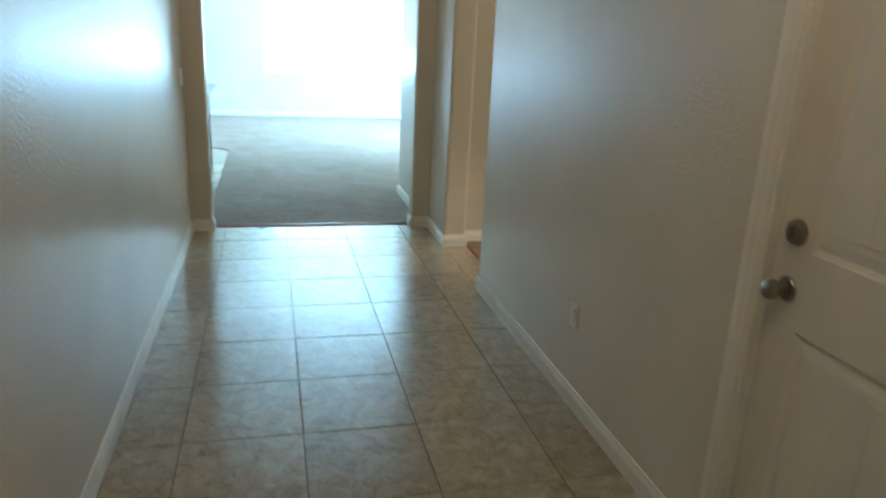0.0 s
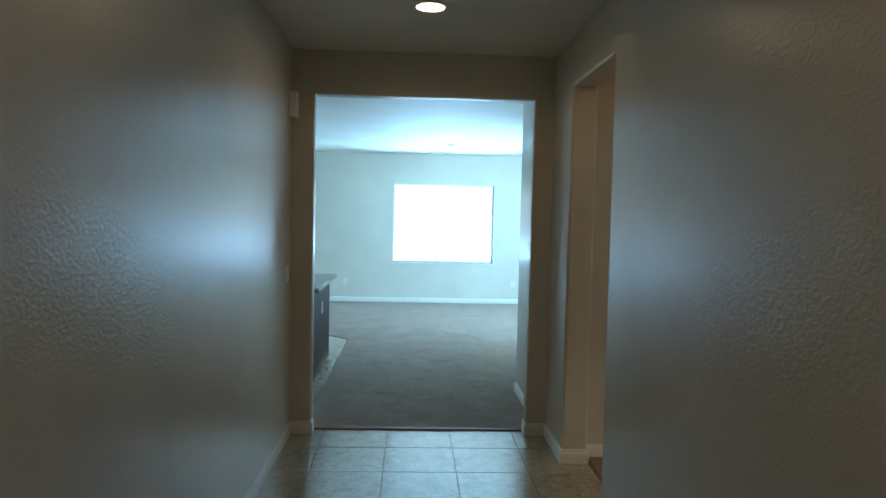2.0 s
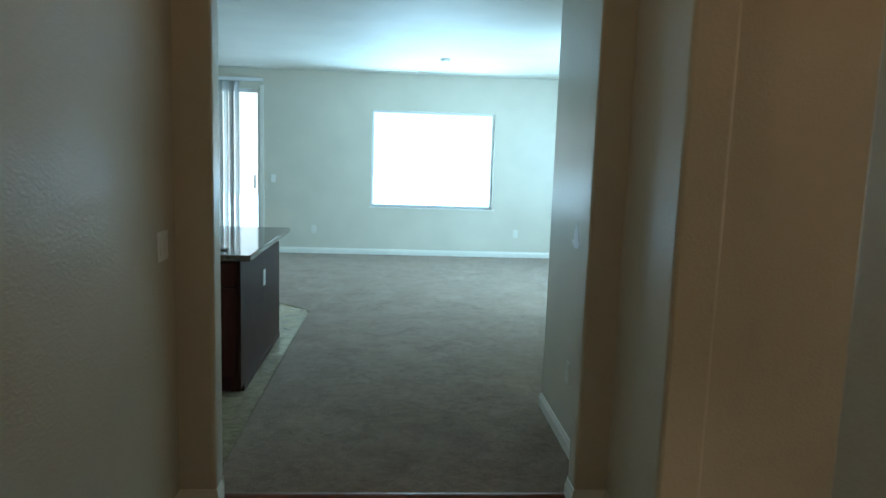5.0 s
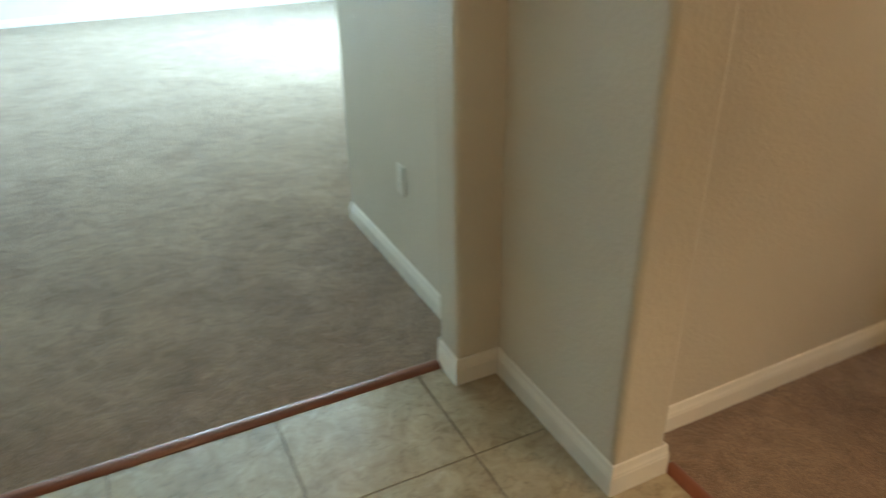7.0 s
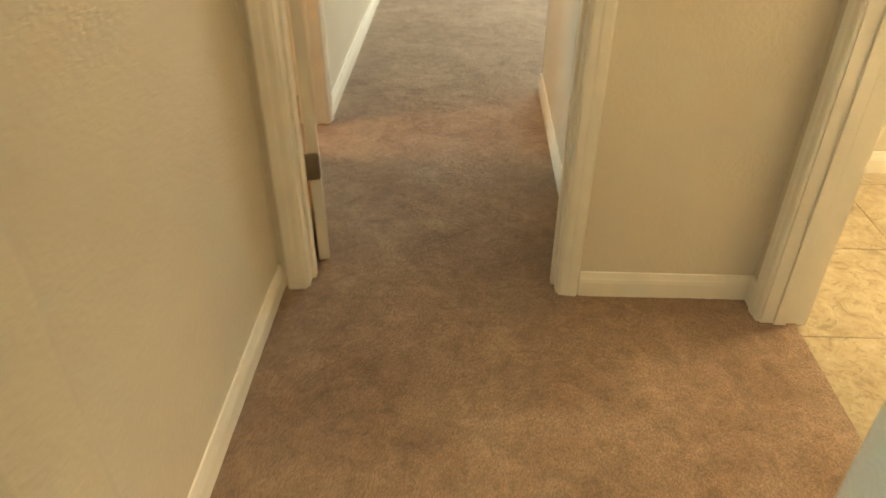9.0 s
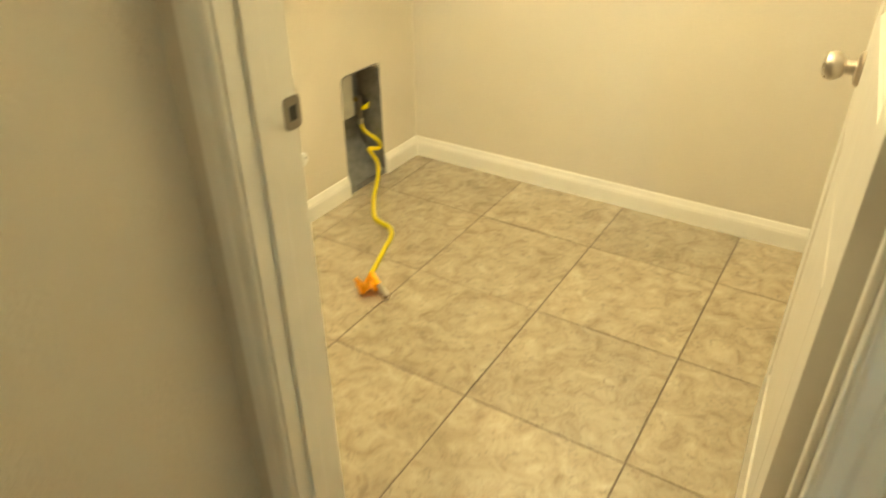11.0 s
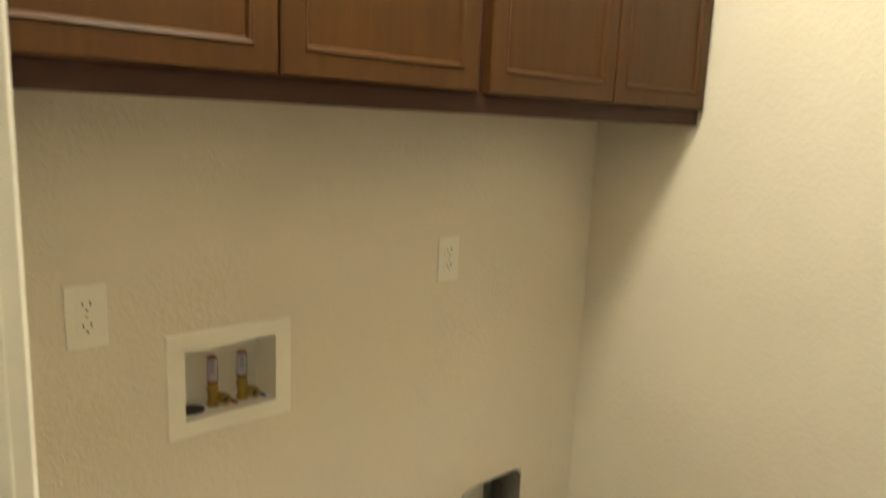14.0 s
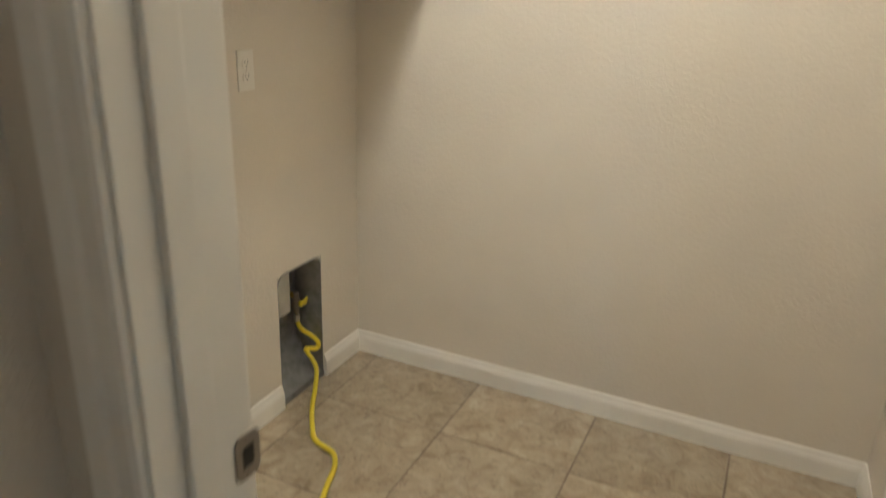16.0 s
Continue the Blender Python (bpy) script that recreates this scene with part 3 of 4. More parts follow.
def carpet_bay():
    """The carpet beside the diagonal edge of the kitchen tiles."""
    vs, fs, n, m_ = [], [], 70, 150
    for i in range(n + 1):
        y = 3.82 + 1.66 * i / n
        x0 = EDGE - 1.66 * i / n
        for j in range(m_ + 1):
            x = x0 + (LIV_E - x0) * j / m_
            vs.append((x, y, 0.006 + 0.0022 * noise.noise((x * 55, y * 55, 0)) + 0.0022 * noise.noise((x * 14, y * 14, 4))))
    for i in range(n):
        for j in range(m_):
            a = i * (m_ + 1) + j
            fs.append((a, a + 1, a + m_ + 2, a + m_ + 1))
    me = bpy.data.meshes.new("floor_carpet_bay")
    me.from_pydata(vs, [], fs)
    me.materials.append(CARPET)
    me.shade_smooth()
    tagged(new("floor_carpet_bay", me), "taupe cut pile carpet with a diagonal edge", "carpet", kind="structure")


carpet_bay()


def threshold(name, x0, x1, y0, y1, material):
    """A low rounded wooden strip between tile and carpet."""
    along_x = x1 - x0 > y1 - y0
    w = (y1 - y0) if along_x else (x1 - x0)
    pts = [(0, -0.010), (0, 0.002), (w * 0.12, 0.008), (w * 0.35, 0.0125), (w * 0.65, 0.0125), (w * 0.88, 0.009), (w, 0.003), (w, -0.010)]
    bm = prism([((y0 if along_x else x0) + a, z) for a, z in pts], x0 if along_x else y0, x1 if along_x else y1, 'x' if along_x else 'y')
    return structure(name, bm, material, "reddish stained oak threshold strip between tile and carpet", "threshold", True)


threshold("threshold_living", OPEN_W, OPEN_E, THR_Y0, THR_Y1, REDWOOD)
threshold("threshold_vestibule", VTHR0, VTHR1, GAP_S - 0.2, GAP_N, REDWOOD_Y)

# baseboards: the room lies to the left of each line
baseboard([(0.0, 0.0), (0.0, HALL_S)])
baseboard([(OPEN_W, THR_Y0), (OPEN_W, 0.0), (0.0, 0.0)])
baseboard([(VTHR0, GAP_N), (HALL_E, GAP_N), (HALL_E, 0.0), (OPEN_E, 0.0), (OPEN_E, THR_Y0 + 0.03)])
baseboard([(HALL_E, -3.947), (HALL_E, GAP_S), (VEST_W, GAP_S)])
baseboard([(HALL_E, HALL_S), (HALL_E, -4.985)])
baseboard([(0.0, HALL_S), (HALL_E, HALL_S)])
baseboard([(VEST_E, VEST_N), (VEST_W, VEST_N), (VEST_W, GAP_N)])
baseboard([(3.128, VEST_S), (VEST_E, VEST_S), (VEST_E, -1.386)])
baseboard([(LAU_W, LAU_N), (LAU_W, LAU_S), (LAU_E, LAU_S), (LAU_E, VENT_Y0 - 0.004)])
baseboard([(LAU_E, VENT_Y1 + 0.004), (LAU_E, LAU_N), (3.128, LAU_N)])
baseboard([(OPEN_E, END_BACK), (1.838, END_BACK), (1.838, 1.278), (LIV_E, 1.278), (LIV_E, FAR), (PAT_E + 0.06, FAR)])
baseboard([(-1.3, END_BACK), (OPEN_W, END_BACK)])
baseboard([(VEST_E + 0.12, -1.40), (4.83, -1.40), (4.83, BED_S)])
baseboard([(BED_E, BED_N), (4.445, BED_N)])

# ---- doors ----
# garage door, closed, in the hall's east wall; u runs along +y, the wall stands out along -x
ob = base_of("door_1", pose(HALL_E, -4.928, 0, 0, 0, 90), "cream painted two-panel door, closed, with nickel knob and deadbolt", "door", kind="structure")
casing(ob, pose(0, 0, 0), 0.008, 0.915, 2.075)
jambs(ob, pose(0, 0, 0), 0.0, 0.92, 2.078, 0.15, 0.62)
gl = part("door_leaf", leaf(0.880, 2.045), DOORPAINT, ob, at=pose(0.020, -0.050, 0.010))
knob_parts(gl, pose(0.818, 0.0175, 0.940, 0, 0, 90), DARKNICKEL)
part("deadbolt", turned([(0.034, 0.0), (0.034, 0.006), (0.030, 0.014), (0.022, 0.016), (0.021, 0.019)], 'X', 28), DARKNICKEL, gl, at=pose(0.818, 0.0175, 1.090, 0, 0, 90), smooth=True)
part("latch_plate", box(0.8785, 0.8815, -0.012, 0.014, 0.925, 0.985, 0.001), DARKNICKEL, gl, "dark latch plate on the door edge")
plank = mesh_of(box(-0.0535, 0.0535, 0.0128, 0.0163, -0.5, 0.5, 0.0012, 1), "plank", DOORPAINT)
for z0, z1 in ((0.283, 0.777), (1.113, 1.837)):
    for k in range(5):
        pl = new("plank", plank)
        pl.parent = gl
        pl.matrix_local = Matrix.Translation((0.440 + (k - 2) * 0.1075, 0, (z0 + z1) / 2)) @ Matrix.Diagonal((1, 1, z1 - z0, 1))
part("thumb_turn", box(-0.004, 0.004, 0.034, 0.050, -0.016, 0.016, 0.003), DARKNICKEL, gl, at=pose(0.818, 0, 1.090))

# bedroom door, standing open; u runs along +y
ob = base_of("door_2", pose(VEST_E, -1.336, 0, 0, 0, 90), "white painted two-panel bedroom door, standing wide open", "door", kind="structure")
casing(ob, pose(0, 0, 0), 0.012, 0.792, 2.046)
casing(ob, pose(0.804, -0.12, 0, 0, 0, 180), 0.012, 0.792, 2.046)
jambs(ob, pose(0, 0, 0), 0.0, 0.804, 2.048, 0.12, 0.5)
bl = part("door_leaf", leaf(0.755, 2.02), DOORPAINT, ob, at=pose(0.763, -0.140, 0.012, 0, 0, -77))
knob_parts(bl, pose(0.69, -0.0175, 0.93, 0, 0, -90))
for hz in (0.345, 1.05, 1.80):
    hinge_part(bl, pose(-0.0015, 0.0175, hz))

# laundry door, open into the room; u runs along +x, its frame faces the vestibule to the north
ob = base_of("door_3", pose(2.218, VEST_S, 0), "cream painted two-panel laundry door, standing open", "door", kind="structure")
casing(ob, pose(0, 0, 0), 0.012, 0.849, 2.046)
casing(ob, pose(0.861, -0.127, 0, 0, 0, 180), 0.012, 0.849, 2.046)
jambs(ob, pose(0, 0, 0), 0.0, 0.861, 2.048, 0.127, 0.42)
ll = part("door_leaf", leaf(0.800, 2.02), DOORPAINT, ob, at=pose(0.018, -0.135, 0.012, 0, 0, -86.4) @ pose(0.0, 0.0175, 0))
knob_parts(ll, pose(0.738, 0.0175, 0.940, 0, 0, 90))
knob_parts(ll, pose(0.738, -0.0175, 0.940, 0, 0, -90))
for hz in (0.345, 1.05, 1.80):
    hinge_part(ob, pose(0.0195, -0.086, hz))
# strike plate on the latch jamb
bm = box(-0.0022, 0.0, -0.0185, 0.0185, -0.027, 0.027)
vs = [e for e in bm.edges if abs(e.verts[0].co.x - e.verts[1].co.x) > 0.001]
bmesh.ops.bevel(bm, geom=vs, offset=0.009, segments=3, profile=0.5, affect='EDGES')
sp = part("strike_plate", bm, DARKNICKEL, ob, "satin nickel strike plate", at=pose(0.8428, -0.1185, 0.967))
part("latch_hole", box(-0.0028, -0.0020, -0.008, 0.008, -0.012, 0.012), DARK, sp)
for dz in (-0.021, 0.021):
    part("screw", turned([(0.0035, -0.0026), (0.0035, -0.0020)], 'X', 12), DARKNICKEL, sp, at=pose(0, 0, dz))

# bath doorway with a cased frame
ob = base_of("door_frame", pose(4.395, BED_N, 0, 0, 0, 180), "cream painted cased doorway lit warm from the bath", "door frame", kind="structure")
casing(ob, pose(0, 0, 0), 0.012, 0.743, 2.046)
jambs(ob, pose(0, 0, 0), 0.0, 0.755, 2.048, 0.12, 0.5)

# ---- hall things ----
can_light(0.937, -1.123)
# unseen fixture added to go with the entry fill
can_light(0.937, -4.7)
can_light(2.60, -1.15)
outlet(HALL_E, -2.945, 0.408, -90)
switch(0.0, -0.165, 1.170, 90, 2)
ob = base_of("door_chime", pose(0.0, -0.105, 2.342), "white plastic door chime box high on the wall", "chime")
part("housing", box(0.0, 0.052, -0.065, 0.065, -0.0875, 0.0875, 0.012, 3), PLASTIC, ob, smooth=True)
part("cover_rim", box(0.014, 0.018, -0.0665, 0.0665, -0.089, 0.089, 0.0015), TRIM, ob)

# ---- living room and kitchen ----
outlet(1.838, 0.670, 0.420, -90)
outlet(-0.33, FAR, 0.37, 0)
outlet(2.72, FAR, 0.37, 0)
switch(-0.93, FAR, 1.11, 0)
bm = bmesh.new()
ring = []
for k in range(28):
    a = 2 * math.pi * k / 28
    lobe = 0.078 if math.sin(a) < 0 else 0.046
    ring.append((0.660 + lobe * math.cos(a), 1.135 + (0.045 if math.sin(a) < 0 else 0.095) * math.sin(a)))
structure("spackle_patch", prism(ring, 1.8362, 1.8379, 'x'), SPACKLE, "white unpainted spackle patch on the wall", "wall patch")
ob = base_of("smoke_detector", pose(1.45, 5.8, LIV_CEIL), "small dark-rimmed round detector on the ceiling", "detector")
part("detector_body", turned([(0.055, 0.0), (0.055, -0.018), (0.045, -0.030), (0.020, -0.034)], segments=28), PLASTIC, ob, smooth=True)
part("detector_rim", turned([(0.058, -0.0005), (0.058, -0.006)], segments=28), DARKNICKEL, ob)

ob = base_of("ceiling_vent", pose(1.32, 7.33, LIV_CEIL), "white louvred ceiling air vent near the window wall", "vent")
part("vent_frame", box(-0.18, 0.18, -0.085, 0.085, -0.008, 0.0, 0.003), TRIM, ob)
for k in range(8):
    part("louvre", box(-0.155, 0.155, -0.008, 0.008, -0.0012, 0.0012), TRIM, ob, at=pose(0, -0.06 + k * 0.017, -0.011, 35))

# unseen slab added to keep the high sun out of the picture window
structure("sun_blocker", box(-0.4, LIV_E + 0.3, FAR + 0.16, FAR + 1.25, 2.55, 2.67), VINYL, "plain unseen slab added outside the window to block the sun", "eave")

# picture window
ob = base_of("window_1", pose((WIN_W + WIN_E) / 2, FAR + 0.11, WIN_B), "white vinyl picture window, overexposed with daylight", "window", kind="structure")
hw, hh = (WIN_E - WIN_W) / 2, WIN_T - WIN_B
for x0, x1, z0, z1 in ((-hw, -hw + 0.03, 0.03, hh - 0.03), (hw - 0.03, hw, 0.03, hh - 0.03), (-hw, hw, 0, 0.03), (-hw, hw, hh - 0.03, hh)):
    part("window_frame", box(x0, x1, -0.02, 0.04, z0, z1, 0.003), VINYL, ob)
pane = part("pane", box(-hw + 0.03, hw - 0.03, 0.008, 0.014, 0.03, hh - 0.03), GLASS, ob)
pane.visible_shadow = False
part("window_sill", box(-hw - 0.03, hw + 0.03, -0.128, -0.02, -0.022, 0.0, 0.004), TRIM, ob)
# patio door
ob = base_of("patio_door", pose((PAT_W + PAT_E) / 2, FAR + 0.10, 0), "white vinyl sliding glass patio door", "door", kind="structure")
hw = (PAT_E - PAT_W) / 2
for x0, x1, z0, z1 in ((-hw, -hw + 0.05, 0.05, PAT_T - 0.05), (hw - 0.05, hw, 0.05, PAT_T - 0.05), (-hw, hw, -0.01, 0.05), (-hw, hw, PAT_T - 0.05, PAT_T), (-0.03, 0.03, 0.05, PAT_T - 0.05)):
    part("door_frame", box(x0, x1, -0.03, 0.05, z0, z1, 0.004), VINYL, ob)
for x0, x1 in ((-hw + 0.05, -0.03), (0.03, hw - 0.05)):
    pane = part("pane", box(x0, x1, 0.008, 0.014, 0.05, PAT_T - 0.05), GLASS, ob)
    pane.visible_shadow = False
part("handle", box(hw - 0.10, hw - 0.075, -0.075, -0.030, 0.95, 1.15, 0.008), VINYL, ob)
part("trim_edge", box(hw, hw + 0.055, -0.118, -0.101, 0.0, PAT_T + 0.055, 0.003), TRIM, ob)
# vertical blinds
ob = base_of("vertical_blinds", pose(PAT_W, FAR - 0.06, 0), "white vertical vane blinds drawn over the patio door", "blinds")
part("head_rail", box(-0.05, PAT_E - PAT_W + 0.05, -0.03, 0.03, 2.50, 2.55, 0.004), VINYL, ob)
bm = bmesh.new()
for k in range(7):
    u = -0.0445 + 0.089 * k / 6
    bm_z = 0.006 * math.sin(math.pi * k / 6)
    for z in (0.03, 2.50):
        bm.verts.new((u, bm_z, z))
bm.verts.ensure_lookup_table()
for k in range(6):
    bm.faces.new((bm.verts[2 * k], bm.verts[2 * k + 2], bm.verts[2 * k + 3], bm.verts[2 * k + 1]))
bmesh.ops.solidify(bm, geom=bm.faces[:], thickness=0.0012)
vane = mesh_of(bm, "vane", BLIND, True)
for k in range(20):
    v = new("vane", vane)
    v.parent = ob
    v.matrix_local = pose(0.03 + k * 0.079, 0, 0, 0, 0, -28 + random.uniform(-1, 1))
# bright outdoors beyond the openings
tagged(new("backdrop", mesh_of(box(-9, 9, 13.0, 13.02, -0.2, 7.5), "backdrop", OUTSIDE)), "bright hazy outdoors beyond the windows", "backdrop", kind="structure")

# kitchen island
ISL_W, ISL_E, ISL_S, ISL_N = -1.00, -0.052, 1.435, 2.87
ob = base_of("kitchen_island", pose(ISL_E, ISL_S, 0), "dark espresso kitchen island cabinet with plain end panel", "island")
wd, ln = ISL_E - ISL_W, ISL_N - ISL_S
part("carcass", box(-wd, -0.018, 0.02, ln - 0.02, 0.10, 0.862), ESPRESSO, ob)
part("toe_kick", box(-wd + 0.02, -0.03, 0.075, ln - 0.02, 0.0, 0.10), ESPRESSO, ob)
part("end_panel", box(-0.018, 0.0, 0.0, ln, 0.045, 0.862, 0.002), ENDPANEL, ob, "plain brown end panel")
part("base_shoe", box(-0.02, 0.004, 0.075, ln, 0.0, 0.045, 0.003), ENDPANEL, ob)
part("drawer_front", box(-0.46, -0.03, 0.0, 0.02, 0.70, 0.85, 0.004), ESPRESSO, ob)
dl = part("cabinet_door", box(-0.46, -0.03, 0.0, 0.02, 0.115, 0.69, 0.004), ESPRESSO, ob)
part("door_panel", box(-0.40, -0.09, -0.003, 0.001, 0.175, 0.63, 0.002), ESPRESSO, dl)
part("drawer_front", box(-0.91, -0.475, 0.0, 0.02, 0.70, 0.85, 0.004), ESPRESSO, ob)
dl = part("cabinet_door", box(-0.91, -0.475, 0.0, 0.02, 0.115, 0.69, 0.004), ESPRESSO, ob)
part("door_panel", box(-0.85, -0.535, -0.003, 0.001, 0.175, 0.63, 0.002), ESPRESSO, dl)
top = tagged(new("countertop", mesh_of(box(ISL_W - 0.03, 0.018, 1.390, 2.985, 0.863, 0.902, 0.008, 3), "countertop", GRANITE, True)), "polished brown granite island countertop with eased edge", "countertop")
for poly in top.data.polygons:
    poly.use_smooth = poly.area < 0.02
outlet(ISL_E, 2.20, 0.622, 90)
# a small metal piece left on the counter
ob = base_of("hardware_piece", pose(-0.192, 1.595, 0.902, 0, 0, 12), "small dark metal hardware piece lying on the granite countertop", "hardware")
part("shank", turned([(0.004, -0.022), (0.006, -0.020), (0.006, 0.012), (0.0045, 0.016)], 'X', 12), DARKNICKEL, ob, at=pose(0, 0, 0.0062), smooth=True)
part("head", turned([(0.007, 0.014), (0.0105, 0.017), (0.0105, 0.024), (0.006, 0.028)], 'X', 16), DARKNICKEL, ob, at=pose(0, 0, 0.0105), smooth=True)

# ---- laundry things ----
# ceiling light
ob = base_of("ceiling_light", pose(3.30, -2.62, CEIL), "round flush ceiling light, switched on", "ceiling light")
part("canopy", turned([(0.15, 0.0), (0.15, -0.02), (0.14, -0.03)], segments=36), NICKEL, ob, smooth=True)
part("diffuser", turned([(0.135, -0.030), (0.135, -0.045), (0.10, -0.062), (0.05, -0.072), (0.005, -0.075)], segments=36), BULBGLOW, ob, "glowing white diffuser", smooth=True)


def shaker_door(w, h):
    """A cabinet door with stiles, a moulded bead and a recessed panel; x width, z height, face at -y."""
    bm = bmesh.new()
    vs = [bm.verts.new(c) for c in ((0, 0, 0), (w, 0, 0), (w, 0, h), (0, 0, h))]
    f = bm.faces.new(vs)
    ret = bmesh.ops.extrude_face_region(bm, geom=[f])
    top = [g for g in ret["geom"] if isinstance(g, bmesh.types.BMVert)]
    bmesh.ops.translate(bm, verts=top, vec=(0, -0.019, 0))
    face = next(g for g in ret["geom"] if isinstance(g, bmesh.types.BMFace))
    bmesh.ops.recalc_face_normals(bm, faces=bm.faces)
    bmesh.ops.inset_individual(bm, faces=[face], thickness=0.004, depth=0.002)
    bmesh.ops.inset_individual(bm, faces=[face], thickness=0.052, depth=0.0)
    bmesh.ops.inset_individual(bm, faces=[face], thickness=0.003, depth=0.003)
    bmesh.ops.inset_individual(bm, faces=[face], thickness=0.007, depth=-0.004)
    bmesh.ops.inset_individual(bm, faces=[face], thickness=0.004, depth=-0.007)
    return bm


CAB_F, CAB_Z0, CAB_Z1 = 3.708, 1.553, 2.315
for y1, y0, doors in ((-2.075, -2.946, ((-2.100, -2.514), (-2.518, -2.931))), (-2.946, LAU_S + 0.001, ((-2.961, -3.364), (-3.368, -3.775)))):
    ob = base_of("wall_cabinet", pose(LAU_E, y1, CAB_Z0), "stained brown maple wall cabinet with two recessed-panel doors, shut", "cabinet", "laundry wall cabinets")
    w = y1 - y0
    part("carcass", box(CAB_F - LAU_E + 0.019, 0.0, -w, 0.0, 0.006, CAB_Z1 - CAB_Z0), CABWOOD, ob)
    bm = bmesh.new()
    d0, d1 = CAB_F - LAU_E, CAB_F - LAU_E + 0.019
    add_box(bm, d0, d1, -w, 0, 0.0, 0.040)
    add_box(bm, d0, d1, -w, 0, CAB_Z1 - CAB_Z0 - 0.04, CAB_Z1 - CAB_Z0)
    for a, b in ((-w, -w + 0.03), (-0.03, 0.0), (-w / 2 - 0.02, -w / 2 + 0.02)):
        add_box(bm, d0, d1, a, b, 0.040, CAB_Z1 - CAB_Z0 - 0.04)
    part("face_frame", bm, CABRAIL, ob, "darker stained face frame")
    for a, b in doors:
        part("cabinet_door", shaker_door(a - b, CAB_Z1 - CAB_Z0 - 0.057), CABWOOD, ob, at=pose(CAB_F - LAU_E - 0.001, a - y1, 0.040, 0, 0, -90))

outlet(LAU_E, -2.327, 1.172, -90)
outlet(LAU_E, -3.190, 1.190, -90)

# washing machine valve box
ob = base_of("valve_box", pose(LAU_E, (BOX_Y0 + BOX_Y1) / 2, (BOX_Z0 + BOX_Z1) / 2), "white recessed washing machine valve box with two brass valves", "valve box")
hy, hz = (BOX_Y1 - BOX_Y0) / 2, (BOX_Z1 - BOX_Z0) / 2
bm = bmesh.new()
rings = []
for g, d in ((-0.003, 0.0), (-0.003, -0.005), (0.030, -0.005), (0.033, -0.003), (0.033, 0.0)):
    rings.append([bm.verts.new((d, sy * (hy + g), sz * (hz + g))) for sy, sz in ((-1, -1), (1, -1), (1, 1), (-1, 1))])
for a, b in zip(rings, rings[1:] + rings[:1]):
    for k in range(4):
        bm.faces.new((a[k], a[(k + 1) % 4], b[(k + 1) % 4], b[k]))
part("face_flange", bm, BOXWHITE, ob)
bm = bmesh.new()
add_box(bm, 0.085, 0.088, -hy, hy, -hz, hz)
add_box(bm, 0.0, 0.085, -hy, -hy + 0.003, -hz, hz)
add_box(bm, 0.0, 0.085, hy - 0.003, hy, -hz, hz)
add_box(bm, 0.0, 0.085, -hy + 0.003, hy - 0.003, -hz, -hz + 0.003)
add_box(bm, 0.0, 0.085, -hy + 0.003, hy - 0.003, hz - 0.003, hz)
part("recess_liner", bm, BOXWHITE, ob)
part("drain_hole", turned([(0.026, 0.0), (0.026, 0.0012)], segments=24), DARK, ob, at=pose(0.045, hy - 0.035, -hz + 0.003))
for dy, lever in ((0.021, REDPLASTIC), (-0.045, BLUEPLASTIC)):
    va = part("valve", turned([(0.0125, 0.0), (0.0125, 0.007), (0.0100, 0.010), (0.0108, 0.030), (0.0122, 0.032), (0.0122, 0.040), (0.0098, 0.043), (0.0098, 0.052)], segments=16), BRASS, ob, "brass shutoff valve", at=pose(0.045, dy, -hz + 0.003), smooth=True)
    part("outlet_nipple", turned([(0.0085, 0.0), (0.0085, -0.014), (0.0118, -0.015), (0.0128, -0.022), (0.0118, -0.030), (0.0082, -0.030), (0.0075, -0.026)], 'X', 20), BRASS, va, at=pose(-0.004, -0.010, 0.020, 0, 0, 6), smooth=True)
    part("bore", turned([(0.0074, -0.0268), (0.0074, -0.0250)], 'X', 16), DARK, va, at=pose(-0.004, -0.010, 0.020, 0, 0, 6))
    part("lever", box(-0.021, -0.014, -0.044, -0.020, 0.012, 0.020, 0.003), lever, va, at=pose(0, 0, 0.010, 32, 0, 0))
    part("arrestor", turned([(0.0112, 0.050), (0.0112, 0.101), (0.0098, 0.106), (0.006, 0.109), (0.001, 0.1095)], segments=20), COPPER, va, "capped copper water hammer arrestor", smooth=True)
    bm = bmesh.new()
    strip = [(0.0116 * math.cos(a), 0.0116 * math.sin(a)) for a in (math.radians(78 + 12 * k) for k in range(12))]
    lower = [bm.verts.new((x, y, 0.056)) for x, y in strip]
    upper = [bm.verts.new((x, y, 0.1035)) for x, y in strip]
    for k in range(11):
        bm.faces.new((lower[k], lower[k + 1], upper[k + 1], upper[k]))
    bmesh.ops.solidify(bm, geom=bm.faces[:], thickness=0.0003)
    lab = part("label", bm, LABELWHITE, va, "pale wrapped paper label", smooth=True)
    for k, w in enumerate((0.0048, 0.0036, 0.0042, 0.0026)):
        part("print_bar", box(-0.0125, -0.0117, -w - 0.002, w - 0.002, 0.0960 - k * 0.0075, 0.0992 - k * 0.0075), INK, lab, at=pose(0, 0, 0, 0, 0, -36))

